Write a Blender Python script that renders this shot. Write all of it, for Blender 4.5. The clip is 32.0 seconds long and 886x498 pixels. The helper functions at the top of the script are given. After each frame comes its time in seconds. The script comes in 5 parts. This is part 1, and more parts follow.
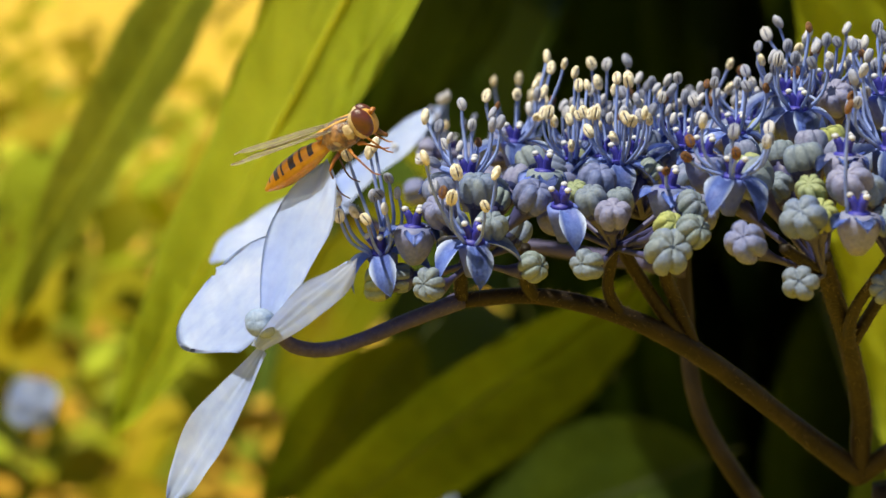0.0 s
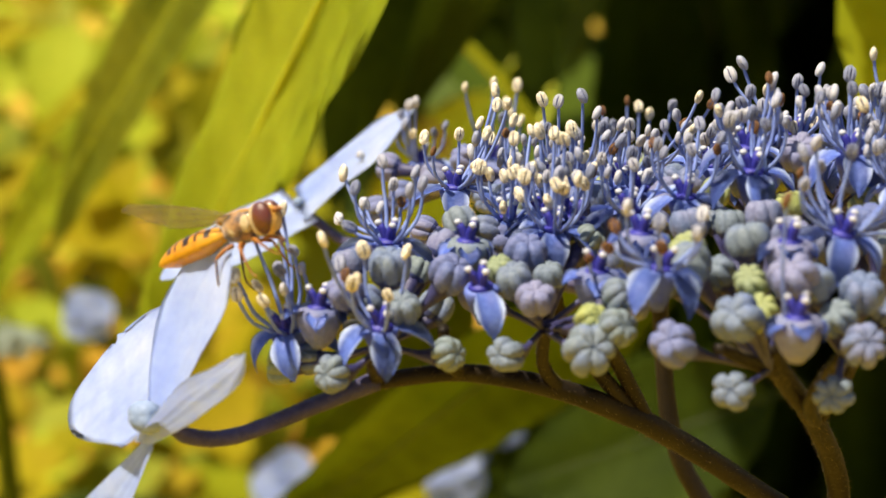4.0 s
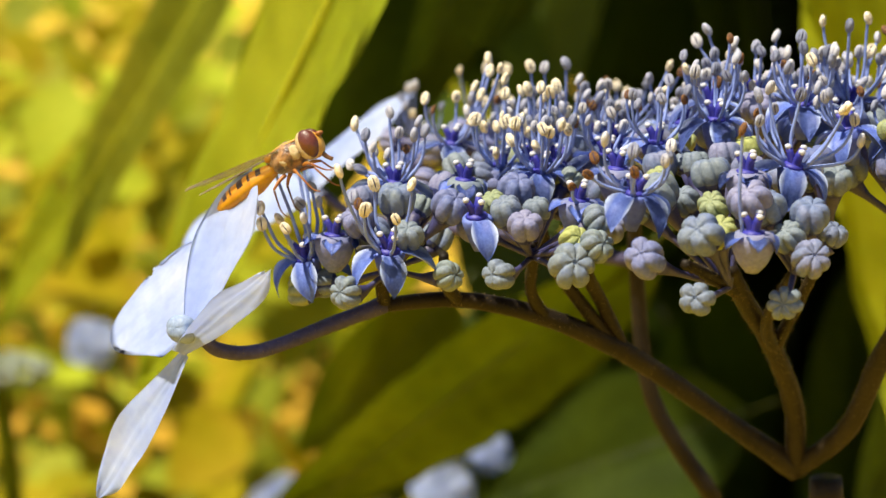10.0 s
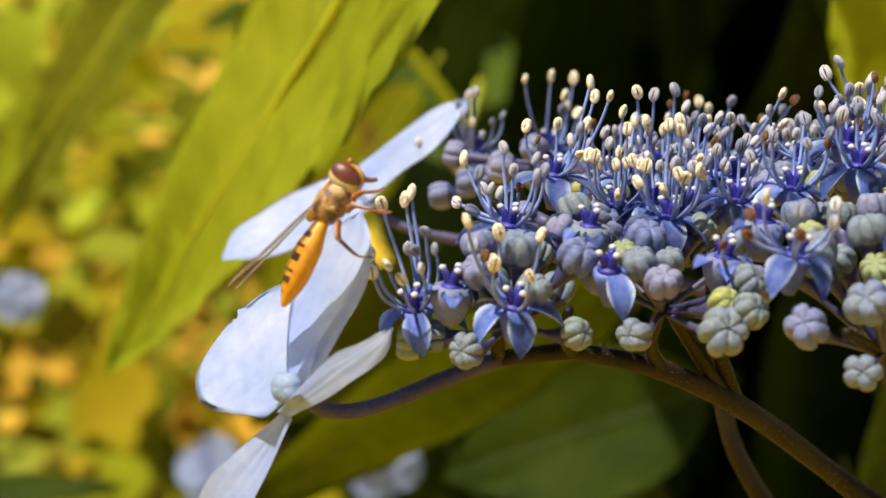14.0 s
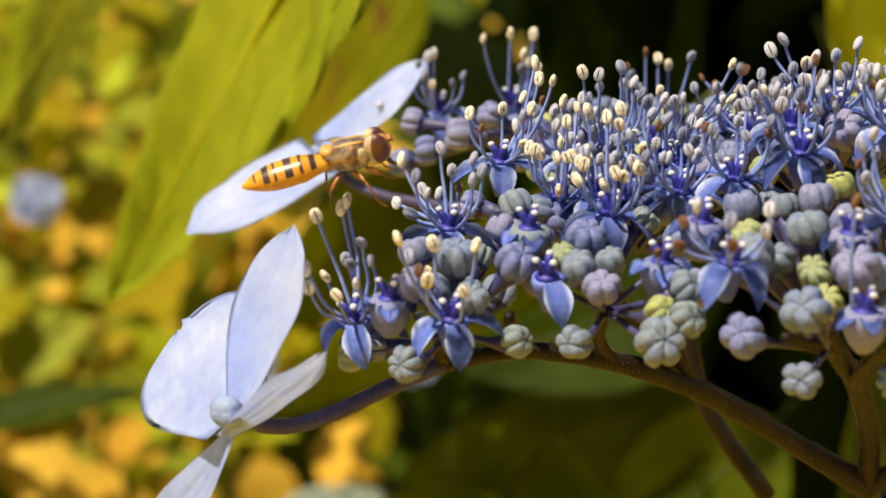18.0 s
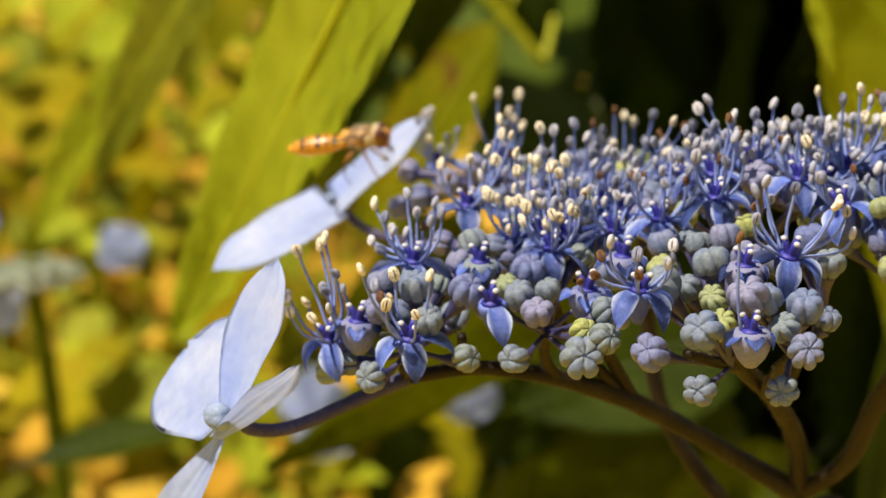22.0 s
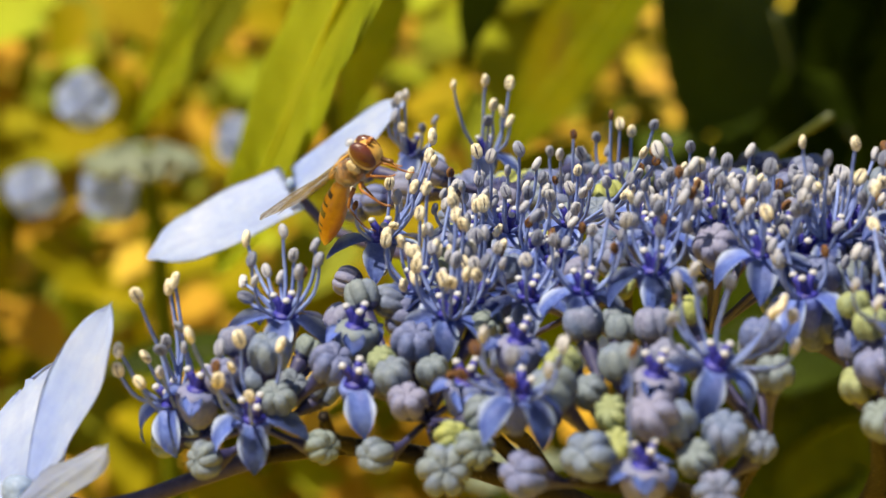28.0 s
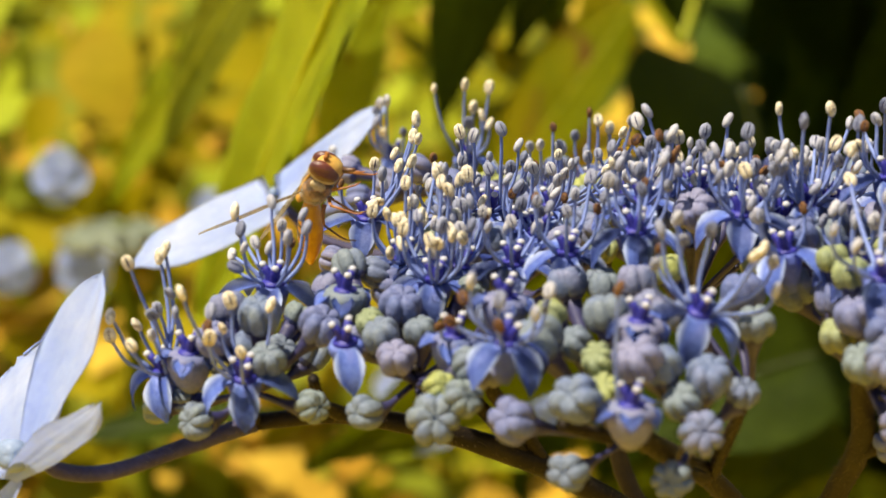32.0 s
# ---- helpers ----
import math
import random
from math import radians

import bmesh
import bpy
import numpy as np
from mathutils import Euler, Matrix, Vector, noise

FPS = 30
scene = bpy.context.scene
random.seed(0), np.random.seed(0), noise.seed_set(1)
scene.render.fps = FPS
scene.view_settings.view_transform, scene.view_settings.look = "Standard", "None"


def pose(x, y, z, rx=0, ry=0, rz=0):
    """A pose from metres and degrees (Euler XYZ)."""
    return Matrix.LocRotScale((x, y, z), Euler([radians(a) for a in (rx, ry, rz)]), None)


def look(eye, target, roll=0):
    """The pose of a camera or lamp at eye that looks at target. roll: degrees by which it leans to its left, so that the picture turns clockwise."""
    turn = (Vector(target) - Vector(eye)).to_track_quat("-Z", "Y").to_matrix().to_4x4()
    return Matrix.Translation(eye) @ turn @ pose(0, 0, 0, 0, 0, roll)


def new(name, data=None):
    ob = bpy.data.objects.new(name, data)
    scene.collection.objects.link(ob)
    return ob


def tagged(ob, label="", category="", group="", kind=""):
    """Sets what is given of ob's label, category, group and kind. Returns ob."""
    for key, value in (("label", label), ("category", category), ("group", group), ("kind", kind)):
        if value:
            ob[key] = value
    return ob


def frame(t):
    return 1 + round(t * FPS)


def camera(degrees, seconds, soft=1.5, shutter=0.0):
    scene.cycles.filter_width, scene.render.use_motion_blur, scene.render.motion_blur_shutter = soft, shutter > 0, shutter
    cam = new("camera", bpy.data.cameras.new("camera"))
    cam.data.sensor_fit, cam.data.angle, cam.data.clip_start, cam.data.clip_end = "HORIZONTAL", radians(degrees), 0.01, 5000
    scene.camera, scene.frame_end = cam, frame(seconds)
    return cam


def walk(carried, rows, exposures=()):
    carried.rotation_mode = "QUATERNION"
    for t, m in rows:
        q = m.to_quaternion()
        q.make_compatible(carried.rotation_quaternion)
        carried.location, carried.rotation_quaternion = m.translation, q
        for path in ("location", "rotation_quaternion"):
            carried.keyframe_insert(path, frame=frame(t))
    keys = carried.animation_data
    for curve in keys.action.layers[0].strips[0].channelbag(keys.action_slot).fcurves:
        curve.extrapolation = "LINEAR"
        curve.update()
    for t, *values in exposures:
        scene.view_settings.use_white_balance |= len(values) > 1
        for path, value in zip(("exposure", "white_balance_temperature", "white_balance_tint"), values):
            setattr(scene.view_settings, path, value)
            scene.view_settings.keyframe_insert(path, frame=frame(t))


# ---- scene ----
cam = camera(21.43, 32.0, soft=1.5)
cam.data.dof.use_dof = True
cam.data.dof.focus_distance = 0.171
cam.data.dof.aperture_fstop = 50.0

# seconds, x, y, z in millimetres, heading, pitch, roll in degrees
PATH = [
    (0, -38.12, -159.43, 24.13, 9.81, -8.04, 0.15),
    (0.5, -44.89, -161.49, 25.13, 10.18, -8.22, 0.16),
    (1, -39.90, -163.14, 27.16, 10.18, -8.27, -0.25),
    (1.5, -38.88, -162.05, 30.43, 10.13, -8.52, 0.04),
    (2, -36.16, -155.94, 35.43, 8.95, -10.62, 0.91),
    (2.5, -34.80, -150.53, 38.88, 8.30, -11.35, 1.04),
    (3, -30.14, -147.19, 38.46, 7.86, -12.06, 0.40),
    (3.5, -28.69, -144.33, 38.76, 7.59, -12.62, 0.07),
    (4, -20.36, -143.01, 37.79, 6.45, -12.08, -0.04),
    (4.5, -21.82, -144.63, 36.07, 6.23, -12.11, 0.14),
    (6.5, -27.59, -158.75, 33.06, 7.73, -10.63, 0.69),
    (7, -29.93, -159.03, 31.99, 7.75, -10.46, 0.84),
    (7.5, -28.63, -157.80, 32.18, 7.44, -10.42, 0.61),
    (8, -25.31, -156.48, 33.18, 7.37, -10.42, 0.75),
    (8.5, -23.82, -156.01, 33.05, 7.31, -10.46, 0.81),
    (9, -25.78, -160.29, 31.24, 6.99, -10.47, 1.06),
    (9.5, -25.94, -162.91, 30.34, 6.84, -10.36, 0.74),
    (10, -24.13, -165.21, 31.73, 6.86, -10.15, 0.13),
    (10.5, -23.13, -165.42, 33.18, 6.99, -9.91, 0.52),
    (11, -26.28, -164.09, 33.47, 7.13, -9.79, 0.71),
    (11.5, -32.86, -162.85, 34.50, 7.40, -9.75, 0.83),
    (12, -39.39, -161.07, 33.35, 7.96, -9.77, 1.71),
    (12.5, -40.68, -157.38, 33.57, 8.98, -10.34, 2.14),
    (13, -39.27, -154.54, 34.22, 9.64, -10.66, 1.98),
    (13.5, -44.06, -149.85, 35.91, 10.45, -11.26, 2.44),
    (14, -40.52, -146.55, 38.02, 10.48, -12.15, 1.97),
    (14.5, -39.68, -144.79, 39.04, 9.62, -12.84, 1.43),
    (16.5, -36.28, -139.66, 46.15, 9.33, -16.02, -0.70),
    (17, -35.32, -138.27, 47.84, 9.49, -16.47, -0.63),
    (17.5, -34.44, -140.19, 47.70, 9.39, -16.44, -0.69),
    (18, -31.89, -143.06, 49.72, 9.13, -16.43, -0.79),
    (18.5, -22.58, -148.09, 55.21, 8.30, -16.00, -1.38),
    (19, -25.32, -149.49, 53.60, 8.11, -15.79, -1.49),
    (19.5, -25.98, -151.98, 53.53, 7.62, -15.58, -1.47),
    (20, -21.13, -152.11, 55.40, 7.06, -15.56, -1.75),
    (20.5, -19.15, -154.32, 56.72, 6.87, -15.43, -1.91),
    (21, -21.69, -156.86, 54.42, 6.64, -15.26, -1.54),
    (21.5, -20.78, -163.84, 55.99, 6.30, -15.28, -1.75),
    (22, -23.97, -170.76, 55.33, 6.19, -15.06, -1.42),
    (22.5, -26.15, -169.42, 56.51, 6.00, -15.12, -1.81),
    (23, -17.04, -165.87, 56.64, 5.78, -14.84, -2.24),
    (23.5, -14.45, -163.78, 55.22, 5.99, -14.66, -1.98),
    (24, -12.98, -163.34, 52.47, 5.80, -14.32, -1.71),
    (24.5, -10.99, -160.58, 52.65, 5.61, -14.03, -1.78),
    (25, -7.02, -155.99, 51.58, 5.06, -13.76, -1.15),
    (25.5, -4.32, -148.78, 51.82, 3.89, -14.01, -0.16),
    (27.5, 9.25, -131.79, 59.42, -0.40, -18.74, 0.45),
    (28, 4.55, -134.71, 59.70, -0.26, -18.79, 1.10),
    (28.5, 6.99, -136.48, 59.38, -0.48, -18.71, 0.54),
    (29, 7.60, -137.92, 59.48, -0.40, -18.29, 0.53),
    (29.5, 9.54, -137.53, 58.52, -0.32, -17.98, 0.30),
    (30, 7.89, -139.56, 59.17, -0.02, -17.82, 0.27),
    (30.5, 10.65, -135.24, 59.19, -0.07, -17.81, -0.19),
    (31, 6.16, -138.22, 56.04, 0.23, -17.50, 0.15),
    (31.5, 4.16, -137.44, 50.90, 0.30, -16.48, 0.76),
    (32, 3.60, -140.53, 50.83, 0.48, -15.85, 0.77),
]
walk(cam, [(t, pose(x / 1000, y / 1000, z / 1000, 90 + p, 0, -h) @ pose(0, 0, 0, 0, 0, r))
           for t, x, y, z, h, p, r in PATH],
     exposures=[(0, 0.80, 6920, 5), (2, 0.84, 7070, 8), (3, 0.86, 7070, 8), (4, 1.02, 7320, 10), (7, 1.06, 7320, 9), (8, 1.08, 7320, 9), (10, 1.1, 7320, 9), (11, 1.08, 7320, 8), (12.5, 0.82, 7170, 9),
                (14, 0.90, 7170, 10), (18, 0.88, 7570, 12), (21, 0.84, 7570, 12), (24, 0.92, 7520, 10), (25, 1.16, 7520, 9), (28.5, 0.86, 7570, 8), (30.5, 1.08, 7570, 8),
                (32, 0.95, 7570, 9)])

# ---- daylight ----
world = bpy.data.worlds.new("sky")
scene.world = world
world.use_nodes = True
sky = world.node_tree.nodes.new("ShaderNodeTexSky")
sky.sky_type, sky.sun_disc = "NISHITA", False
sky.sun_elevation, sky.sun_rotation = radians(66.5), radians(-109.8)
world.node_tree.links.new(sky.outputs[0], world.node_tree.nodes["Background"].inputs[0])
world.node_tree.nodes["Background"].inputs[1].default_value = 0.065
sun = new("sun", bpy.data.lights.new("sun", "SUN"))
sun.data.energy, sun.data.angle, sun.data.color = 4.5, radians(0.6), (1.0, 0.93, 0.81)
sun.matrix_world = look((-0.50, -0.18, 1.22), (0, 0, 0))
scene.view_settings.exposure = 0.75


# ---- materials ----
def material(name, colours, rough=0.5, scale=300.0, bump=0.2, metal=0.0, through_light=0.0, by_object=False,
             spots=None, bump_scale=None, coat=0.0, constant=False, sheen=0.0, spec=0.5):
    """Principled surface: colours run along a ramp driven by noise, or by the object's own random number."""
    m = bpy.data.materials.new(name)
    m.use_nodes = True
    nt = m.node_tree
    N, L = nt.nodes, nt.links
    bsdf = N["Principled BSDF"]
    geo = N.new("ShaderNodeNewGeometry")
    tc = N.new("ShaderNodeTexCoord")
    big = N.new("ShaderNodeTexNoise")
    big.inputs["Scale"].default_value, big.inputs["Detail"].default_value = scale, 5.0
    L.new(tc.outputs["Object"], big.inputs["Vector"])
    ramp = N.new("ShaderNodeValToRGB")
    e = ramp.color_ramp.elements
    while len(e) < len(colours):
        e.new(0.5)
    for k, col in enumerate(colours):
        span = k / max(1, len(colours) - 1)
        e[k].position = k / len(colours) if constant else (span if by_object else 0.3 + 0.4 * span)
        e[k].color = (*col, 1)
    if constant:
        ramp.color_ramp.interpolation = "CONSTANT"
    if by_object:
        info = N.new("ShaderNodeObjectInfo")
        if constant:
            L.new(info.outputs["Random"], ramp.inputs[0])
        else:
            mix = N.new("ShaderNodeMath")
            mix.operation = "MULTIPLY_ADD"
            mix.inputs[1].default_value = 0.85
            L.new(big.outputs[0], mix.inputs[0])
            sub = N.new("ShaderNodeMath")
            sub.operation = "SUBTRACT"
            sub.inputs[1].default_value = 0.42
            L.new(info.outputs["Random"], sub.inputs[0])
            L.new(sub.outputs[0], mix.inputs[2])
            L.new(mix.outputs[0], ramp.inputs[0])
    else:
        L.new(big.outputs[0], ramp.inputs[0])
    colour = ramp.outputs[0]
    fine = N.new("ShaderNodeTexNoise")
    fine.inputs["Scale"].default_value, fine.inputs["Detail"].default_value = bump_scale or scale * 6, 4.0
    L.new(tc.outputs["Object"], fine.inputs["Vector"])
    grain = N.new("ShaderNodeMixRGB")
    grain.blend_type = "SOFT_LIGHT"
    grain.inputs[0].default_value = 0.5
    L.new(colour, grain.inputs[1])
    L.new(fine.outputs[0], grain.inputs[2])
    colour = grain.outputs[0]
    if spots:
        col, size, lo = spots
        vor = N.new("ShaderNodeTexNoise")
        vor.inputs["Scale"].default_value, vor.inputs["Detail"].default_value = size, 3.0
        L.new(tc.outputs["Object"], vor.inputs["Vector"])
        sr = N.new("ShaderNodeValToRGB")
        sr.color_ramp.elements[0].position, sr.color_ramp.elements[1].position = lo, lo + 0.08
        L.new(vor.outputs[0], sr.inputs[0])
        sm = N.new("ShaderNodeMixRGB")
        sm.inputs[2].default_value = (*col, 1)
        L.new(sr.outputs[0], sm.inputs[0])
        L.new(colour, sm.inputs[1])
        colour = sm.outputs[0]
    L.new(colour, bsdf.inputs["Base Color"])
    bsdf.inputs["Roughness"].default_value = rough
    bsdf.inputs["Metallic"].default_value = metal
    bsdf.inputs["Specular IOR Level"].default_value = spec
    bsdf.inputs["Coat Weight"].default_value = coat
    bsdf.inputs["Sheen Weight"].default_value = sheen
    if bump:
        b = N.new("ShaderNodeBump")
        b.inputs["Strength"].default_value, b.inputs["Distance"].default_value = bump, 0.0001
        L.new(fine.outputs[0], b.inputs["Height"])
        L.new(b.outputs[0], bsdf.inputs["Normal"])
    if through_light:
        tr = N.new("ShaderNodeBsdfTranslucent")
        L.new(colour, tr.inputs[0])
        ms = N.new("ShaderNodeMixShader")
        ms.inputs[0].default_value = through_light
        L.new(bsdf.outputs[0], ms.inputs[1])
        L.new(tr.outputs[0], ms.inputs[2])
        L.new(ms.outputs[0], N["Material Output"].inputs[0])
    return m


m_bud = material("bud_skin", [(0.09, 0.12, 0.26), (0.13, 0.15, 0.285), (0.18, 0.185, 0.295), (0.15, 0.17, 0.275), (0.11, 0.15, 0.26), (0.15, 0.185, 0.215)], 0.58, 520, 0.7, by_object=True, through_light=0.05, bump_scale=3200, spec=0.25)
m_bud_green = material("green_bud_skin", [(0.19, 0.23, 0.14), (0.29, 0.32, 0.10), (0.17, 0.205, 0.165)], 0.58, 520, 0.7,
                       by_object=True, through_light=0.05, bump_scale=3200, spec=0.25)
m_bud_low = material("unripe_bud_skin", [(0.13, 0.165, 0.23), (0.155, 0.195, 0.195), (0.12, 0.15, 0.245)], 0.58, 520, 0.7,
                     by_object=True, through_light=0.05, bump_scale=3200, spec=0.25)
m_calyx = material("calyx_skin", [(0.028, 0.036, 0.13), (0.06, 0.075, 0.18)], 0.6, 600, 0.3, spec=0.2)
m_pedicel = material("pedicel_skin", [(0.018, 0.018, 0.075), (0.04, 0.042, 0.12)], 0.55, 400, 0.2)
m_heart = material("flower_heart", [(0.014, 0.016, 0.17), (0.035, 0.035, 0.29)], 0.5, 900, 0.1, spec=0.3)
m_filament = material("filament_skin", [(0.13, 0.19, 0.50), (0.24, 0.32, 0.62)], 0.5, 500, 0.0, through_light=0.15, spec=0.3)
m_anther = material("anther_skin", [(0.12, 0.14, 0.22), (0.27, 0.29, 0.38), (0.46, 0.46, 0.48)], 0.6, 2500, 0.6, by_object=True)
m_anther_cream = material("ripe_anther_skin", [(0.26, 0.21, 0.13), (0.66, 0.60, 0.45), (0.80, 0.76, 0.63)], 0.8, 2200, 0.8)
m_anther_brown = material("spent_anther_skin", [(0.07, 0.03, 0.012), (0.22, 0.10, 0.03)], 0.8, 4000, 0.6)
m_style = material("stigma_skin", [(0.32, 0.35, 0.46), (0.48, 0.48, 0.46)], 0.6, 2000, 0.2)
m_sepal = material("sepal_skin", [(0.37, 0.48, 0.80), (0.48, 0.59, 0.86), (0.59, 0.68, 0.90)], 0.5, 160, 0.35, through_light=0.36,
                   bump_scale=900)
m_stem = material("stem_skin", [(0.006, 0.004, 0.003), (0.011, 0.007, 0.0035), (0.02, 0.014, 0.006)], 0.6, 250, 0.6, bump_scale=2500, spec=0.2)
m_stem_violet = material("violet_stem_skin", [(0.03, 0.026, 0.06), (0.06, 0.056, 0.12)], 0.55, 250, 0.4, bump_scale=2500, spec=0.2)
m_leaf = material("leaf_skin", [(0.33, 0.40, 0.025), (0.38, 0.44, 0.03), (0.43, 0.47, 0.035)], 0.65, 25, 0.25, through_light=0.45, bump_scale=300, spec=0.12,
                  spots=((0.16, 0.07, 0.015), 45, 0.68))
m_leaf_mid = material("green_leaf_skin", [(0.16, 0.185, 0.014), (0.21, 0.24, 0.018), (0.27, 0.28, 0.022)], 0.65, 25, 0.25, through_light=0.35,
                      bump_scale=300, spec=0.12)
# leaf skin dimmed to olive, half shade painted into the colour
m_leaf_olive = material("half_shade_tint_leaf_skin", [(0.065, 0.09, 0.003), (0.095, 0.125, 0.004), (0.14, 0.165, 0.006)], 0.65, 25, 0.25, through_light=0.3,
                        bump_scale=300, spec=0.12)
m_leaf_spot = material("spotted_leaf_skin", [(0.16, 0.19, 0.004), (0.22, 0.235, 0.005), (0.29, 0.25, 0.006)], 0.65, 25, 0.25, through_light=0.35,
                       bump_scale=300, spec=0.12, spots=((0.20, 0.10, 0.02), 60, 0.62))
# darker copy of the leaf skin: the shrub's shade is put into this colour
m_leaf_dark = material("shade_toned_leaf_skin", [(0.028, 0.050, 0.004), (0.062, 0.094, 0.006)], 0.65, 25, 0.3, through_light=0.25, bump_scale=300, spec=0.12)
# yellow counterpart of the shade-toned skin, the sunlit look is in its colour
m_leaf_yellow = material("sun_toned_leaf_skin", [(0.16, 0.165, 0.004), (0.27, 0.235, 0.006), (0.36, 0.25, 0.016)], 0.7, 14, 0.3, through_light=0.4,
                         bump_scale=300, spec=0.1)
m_ground = material("leaf_litter", [(0.34, 0.28, 0.02), (0.44, 0.32, 0.025), (0.48, 0.28, 0.04), (0.38, 0.22, 0.03)], 0.9, 12, 0.6,
                    bump_scale=60, spec=0.1)


def veined(m, scale, amount, tint):
    """Fine veins that fan along the sepal, as a slightly darker tint."""
    N, L = m.node_tree.nodes, m.node_tree.links
    tc = N.new("ShaderNodeTexCoord")
    wave = N.new("ShaderNodeTexWave")
    wave.bands_direction = "Y"
    wave.inputs["Scale"].default_value, wave.inputs["Distortion"].default_value = scale, 6.0
    wave.inputs["Detail"].default_value, wave.inputs["Detail Scale"].default_value = 3.0, 0.6
    L.new(tc.outputs["Object"], wave.inputs["Vector"])
    bsdf = N["Principled BSDF"]
    base = bsdf.inputs["Base Color"].links[0].from_socket
    sharp = N.new("ShaderNodeMapRange")
    sharp.inputs[1].default_value, sharp.inputs[2].default_value = 0.7, 1.0
    sharp.inputs[4].default_value = amount
    L.new(wave.outputs[1], sharp.inputs[0])
    mix = N.new("ShaderNodeMixRGB")
    mix.inputs[2].default_value = (*tint, 1)
    L.new(sharp.outputs[0], mix.inputs[0])
    L.new(base, mix.inputs[1])
    L.new(mix.outputs[0], bsdf.inputs["Base Color"])


veined(m_sepal, 230, 0.22, (0.40, 0.48, 0.76))


def petal_material():
    """Cobalt petals that pale towards their rims and tips."""
    m = material("petal_skin", [(0.065, 0.11, 0.42), (0.135, 0.215, 0.56)], 0.5, 900, 0.3, through_light=0.2, spec=0.3)
    N, L = m.node_tree.nodes, m.node_tree.links
    tc = N.new("ShaderNodeTexCoord")
    xyz = N.new("ShaderNodeSeparateXYZ")
    L.new(tc.outputs["Object"], xyz.inputs[0])
    side = N.new("ShaderNodeMath")
    side.operation = "ABSOLUTE"
    L.new(xyz.outputs[1], side.inputs[0])
    ramp = N.new("ShaderNodeMapRange")
    ramp.inputs[1].default_value, ramp.inputs[2].default_value = 0.00055, 0.00092
    L.new(side.outputs[0], ramp.inputs[0])
    bsdf = N["Principled BSDF"]
    deep = bsdf.inputs["Base Color"].links[0].from_socket
    mix = N.new("ShaderNodeMixRGB")
    mix.inputs[2].default_value = (0.46, 0.56, 0.78, 1)
    L.new(ramp.outputs[0], mix.inputs[0])
    L.new(deep, mix.inputs[1])
    L.new(mix.outputs[0], bsdf.inputs["Base Color"])
    return m


m_petal = petal_material()


# ---- building helpers ----
MM = 0.001


def mm(x, y, z):
    return Vector((x * MM, y * MM, z * MM))


def mesh_of(name, bm, mat, smooth=True):
    """A mesh in metres from a bmesh in millimetres."""
    bmesh.ops.scale(bm, vec=(MM, MM, MM), verts=bm.verts)
    bmesh.ops.recalc_face_normals(bm, faces=bm.faces)
    me = bpy.data.meshes.new(name)
    bm.to_mesh(me)
    bm.free()
    for f in me.polygons:
        f.use_smooth = smooth
    me.materials.append(mat)
    return me


def thing(name, label, category, group="", kind="", at=(0, 0, 0)):
    ob = new(name)
    ob.location = mm(*at)
    ob.empty_display_size = 0.005
    return tagged(ob, label, category, group, kind)


def child(name, me, parent, m=None, label=""):
    ob = new(name, me)
    ob.parent = parent
    if m is not None:
        ob.matrix_basis = m
    return tagged(ob, label) if label else ob


def part(name, bm, mat, parent, label="", m=None, smooth=True):
    return child(name, mesh_of(name, bm, mat, smooth), parent, m, label)


def ring_skin(bm, rings, closed=True, caps=True):
    """Skins rings of equal count with quads."""
    vs = [[bm.verts.new(p) for p in r] for r in rings]
    n = len(vs[0])
    for a, b in zip(vs, vs[1:]):
        for i in range(n if closed else n - 1):
            j = (i + 1) % n
            bm.faces.new((a[i], a[j], b[j], b[i]))
    if caps and closed:
        bm.faces.new(vs[0][::-1])
        bm.faces.new(vs[-1])
    return vs


def smooth_line(points, steps=6):
    """Catmull-Rom through points of (x, y, z, radius)."""
    P = [np.array(p, float) for p in points]
    P = [2 * P[0] - P[1]] + P + [2 * P[-1] - P[-2]]
    out = []
    for k in range(1, len(P) - 2):
        a, b, c, d = P[k - 1:k + 3]
        for s in range(steps):
            u = s / steps
            out.append(0.5 * (2 * b + (c - a) * u + (2 * a - 5 * b + 4 * c - d) * u ** 2 + (3 * b - a - 3 * c + d) * u ** 3))
    out.append(P[-2])
    return out


def tube(bm, points, steps=6, sides=8, wobble=0.0, caps=True):
    line = smooth_line(points, steps) if steps > 1 else [np.array(p, float) for p in points]
    rings = []
    side = None
    for k, p in enumerate(line):
        d = Vector((line[min(k + 1, len(line) - 1)] - line[max(k - 1, 0)])[:3]).normalized()
        if side is None:
            side = d.orthogonal().normalized()
        side = (side - d * side.dot(d)).normalized()
        up = d.cross(side)
        ring = []
        for i in range(sides):
            a = 2 * math.pi * i / sides
            r = p[3] * (1 + wobble * noise.noise(Vector((p[0] * 0.7, p[1] * 0.7, p[2] * 0.7 + i))))
            ring.append(Vector(p[:3]) + side * (math.cos(a) * r) + up * (math.sin(a) * r))
        rings.append(ring)
    ring_skin(bm, rings, True, caps)
    return bm


def turn_to(direction, spin=0.0):
    """A turn that takes z to the direction."""
    return Vector(direction).to_track_quat("Z", "Y").to_matrix().to_4x4() @ Matrix.Rotation(spin, 4, "Z")


def placed(x, y, z, direction=(0, 0, 1), spin=0.0, size=1.0):
    return Matrix.Translation(mm(x, y, z)) @ turn_to(direction, spin) @ Matrix.Scale(size, 4)


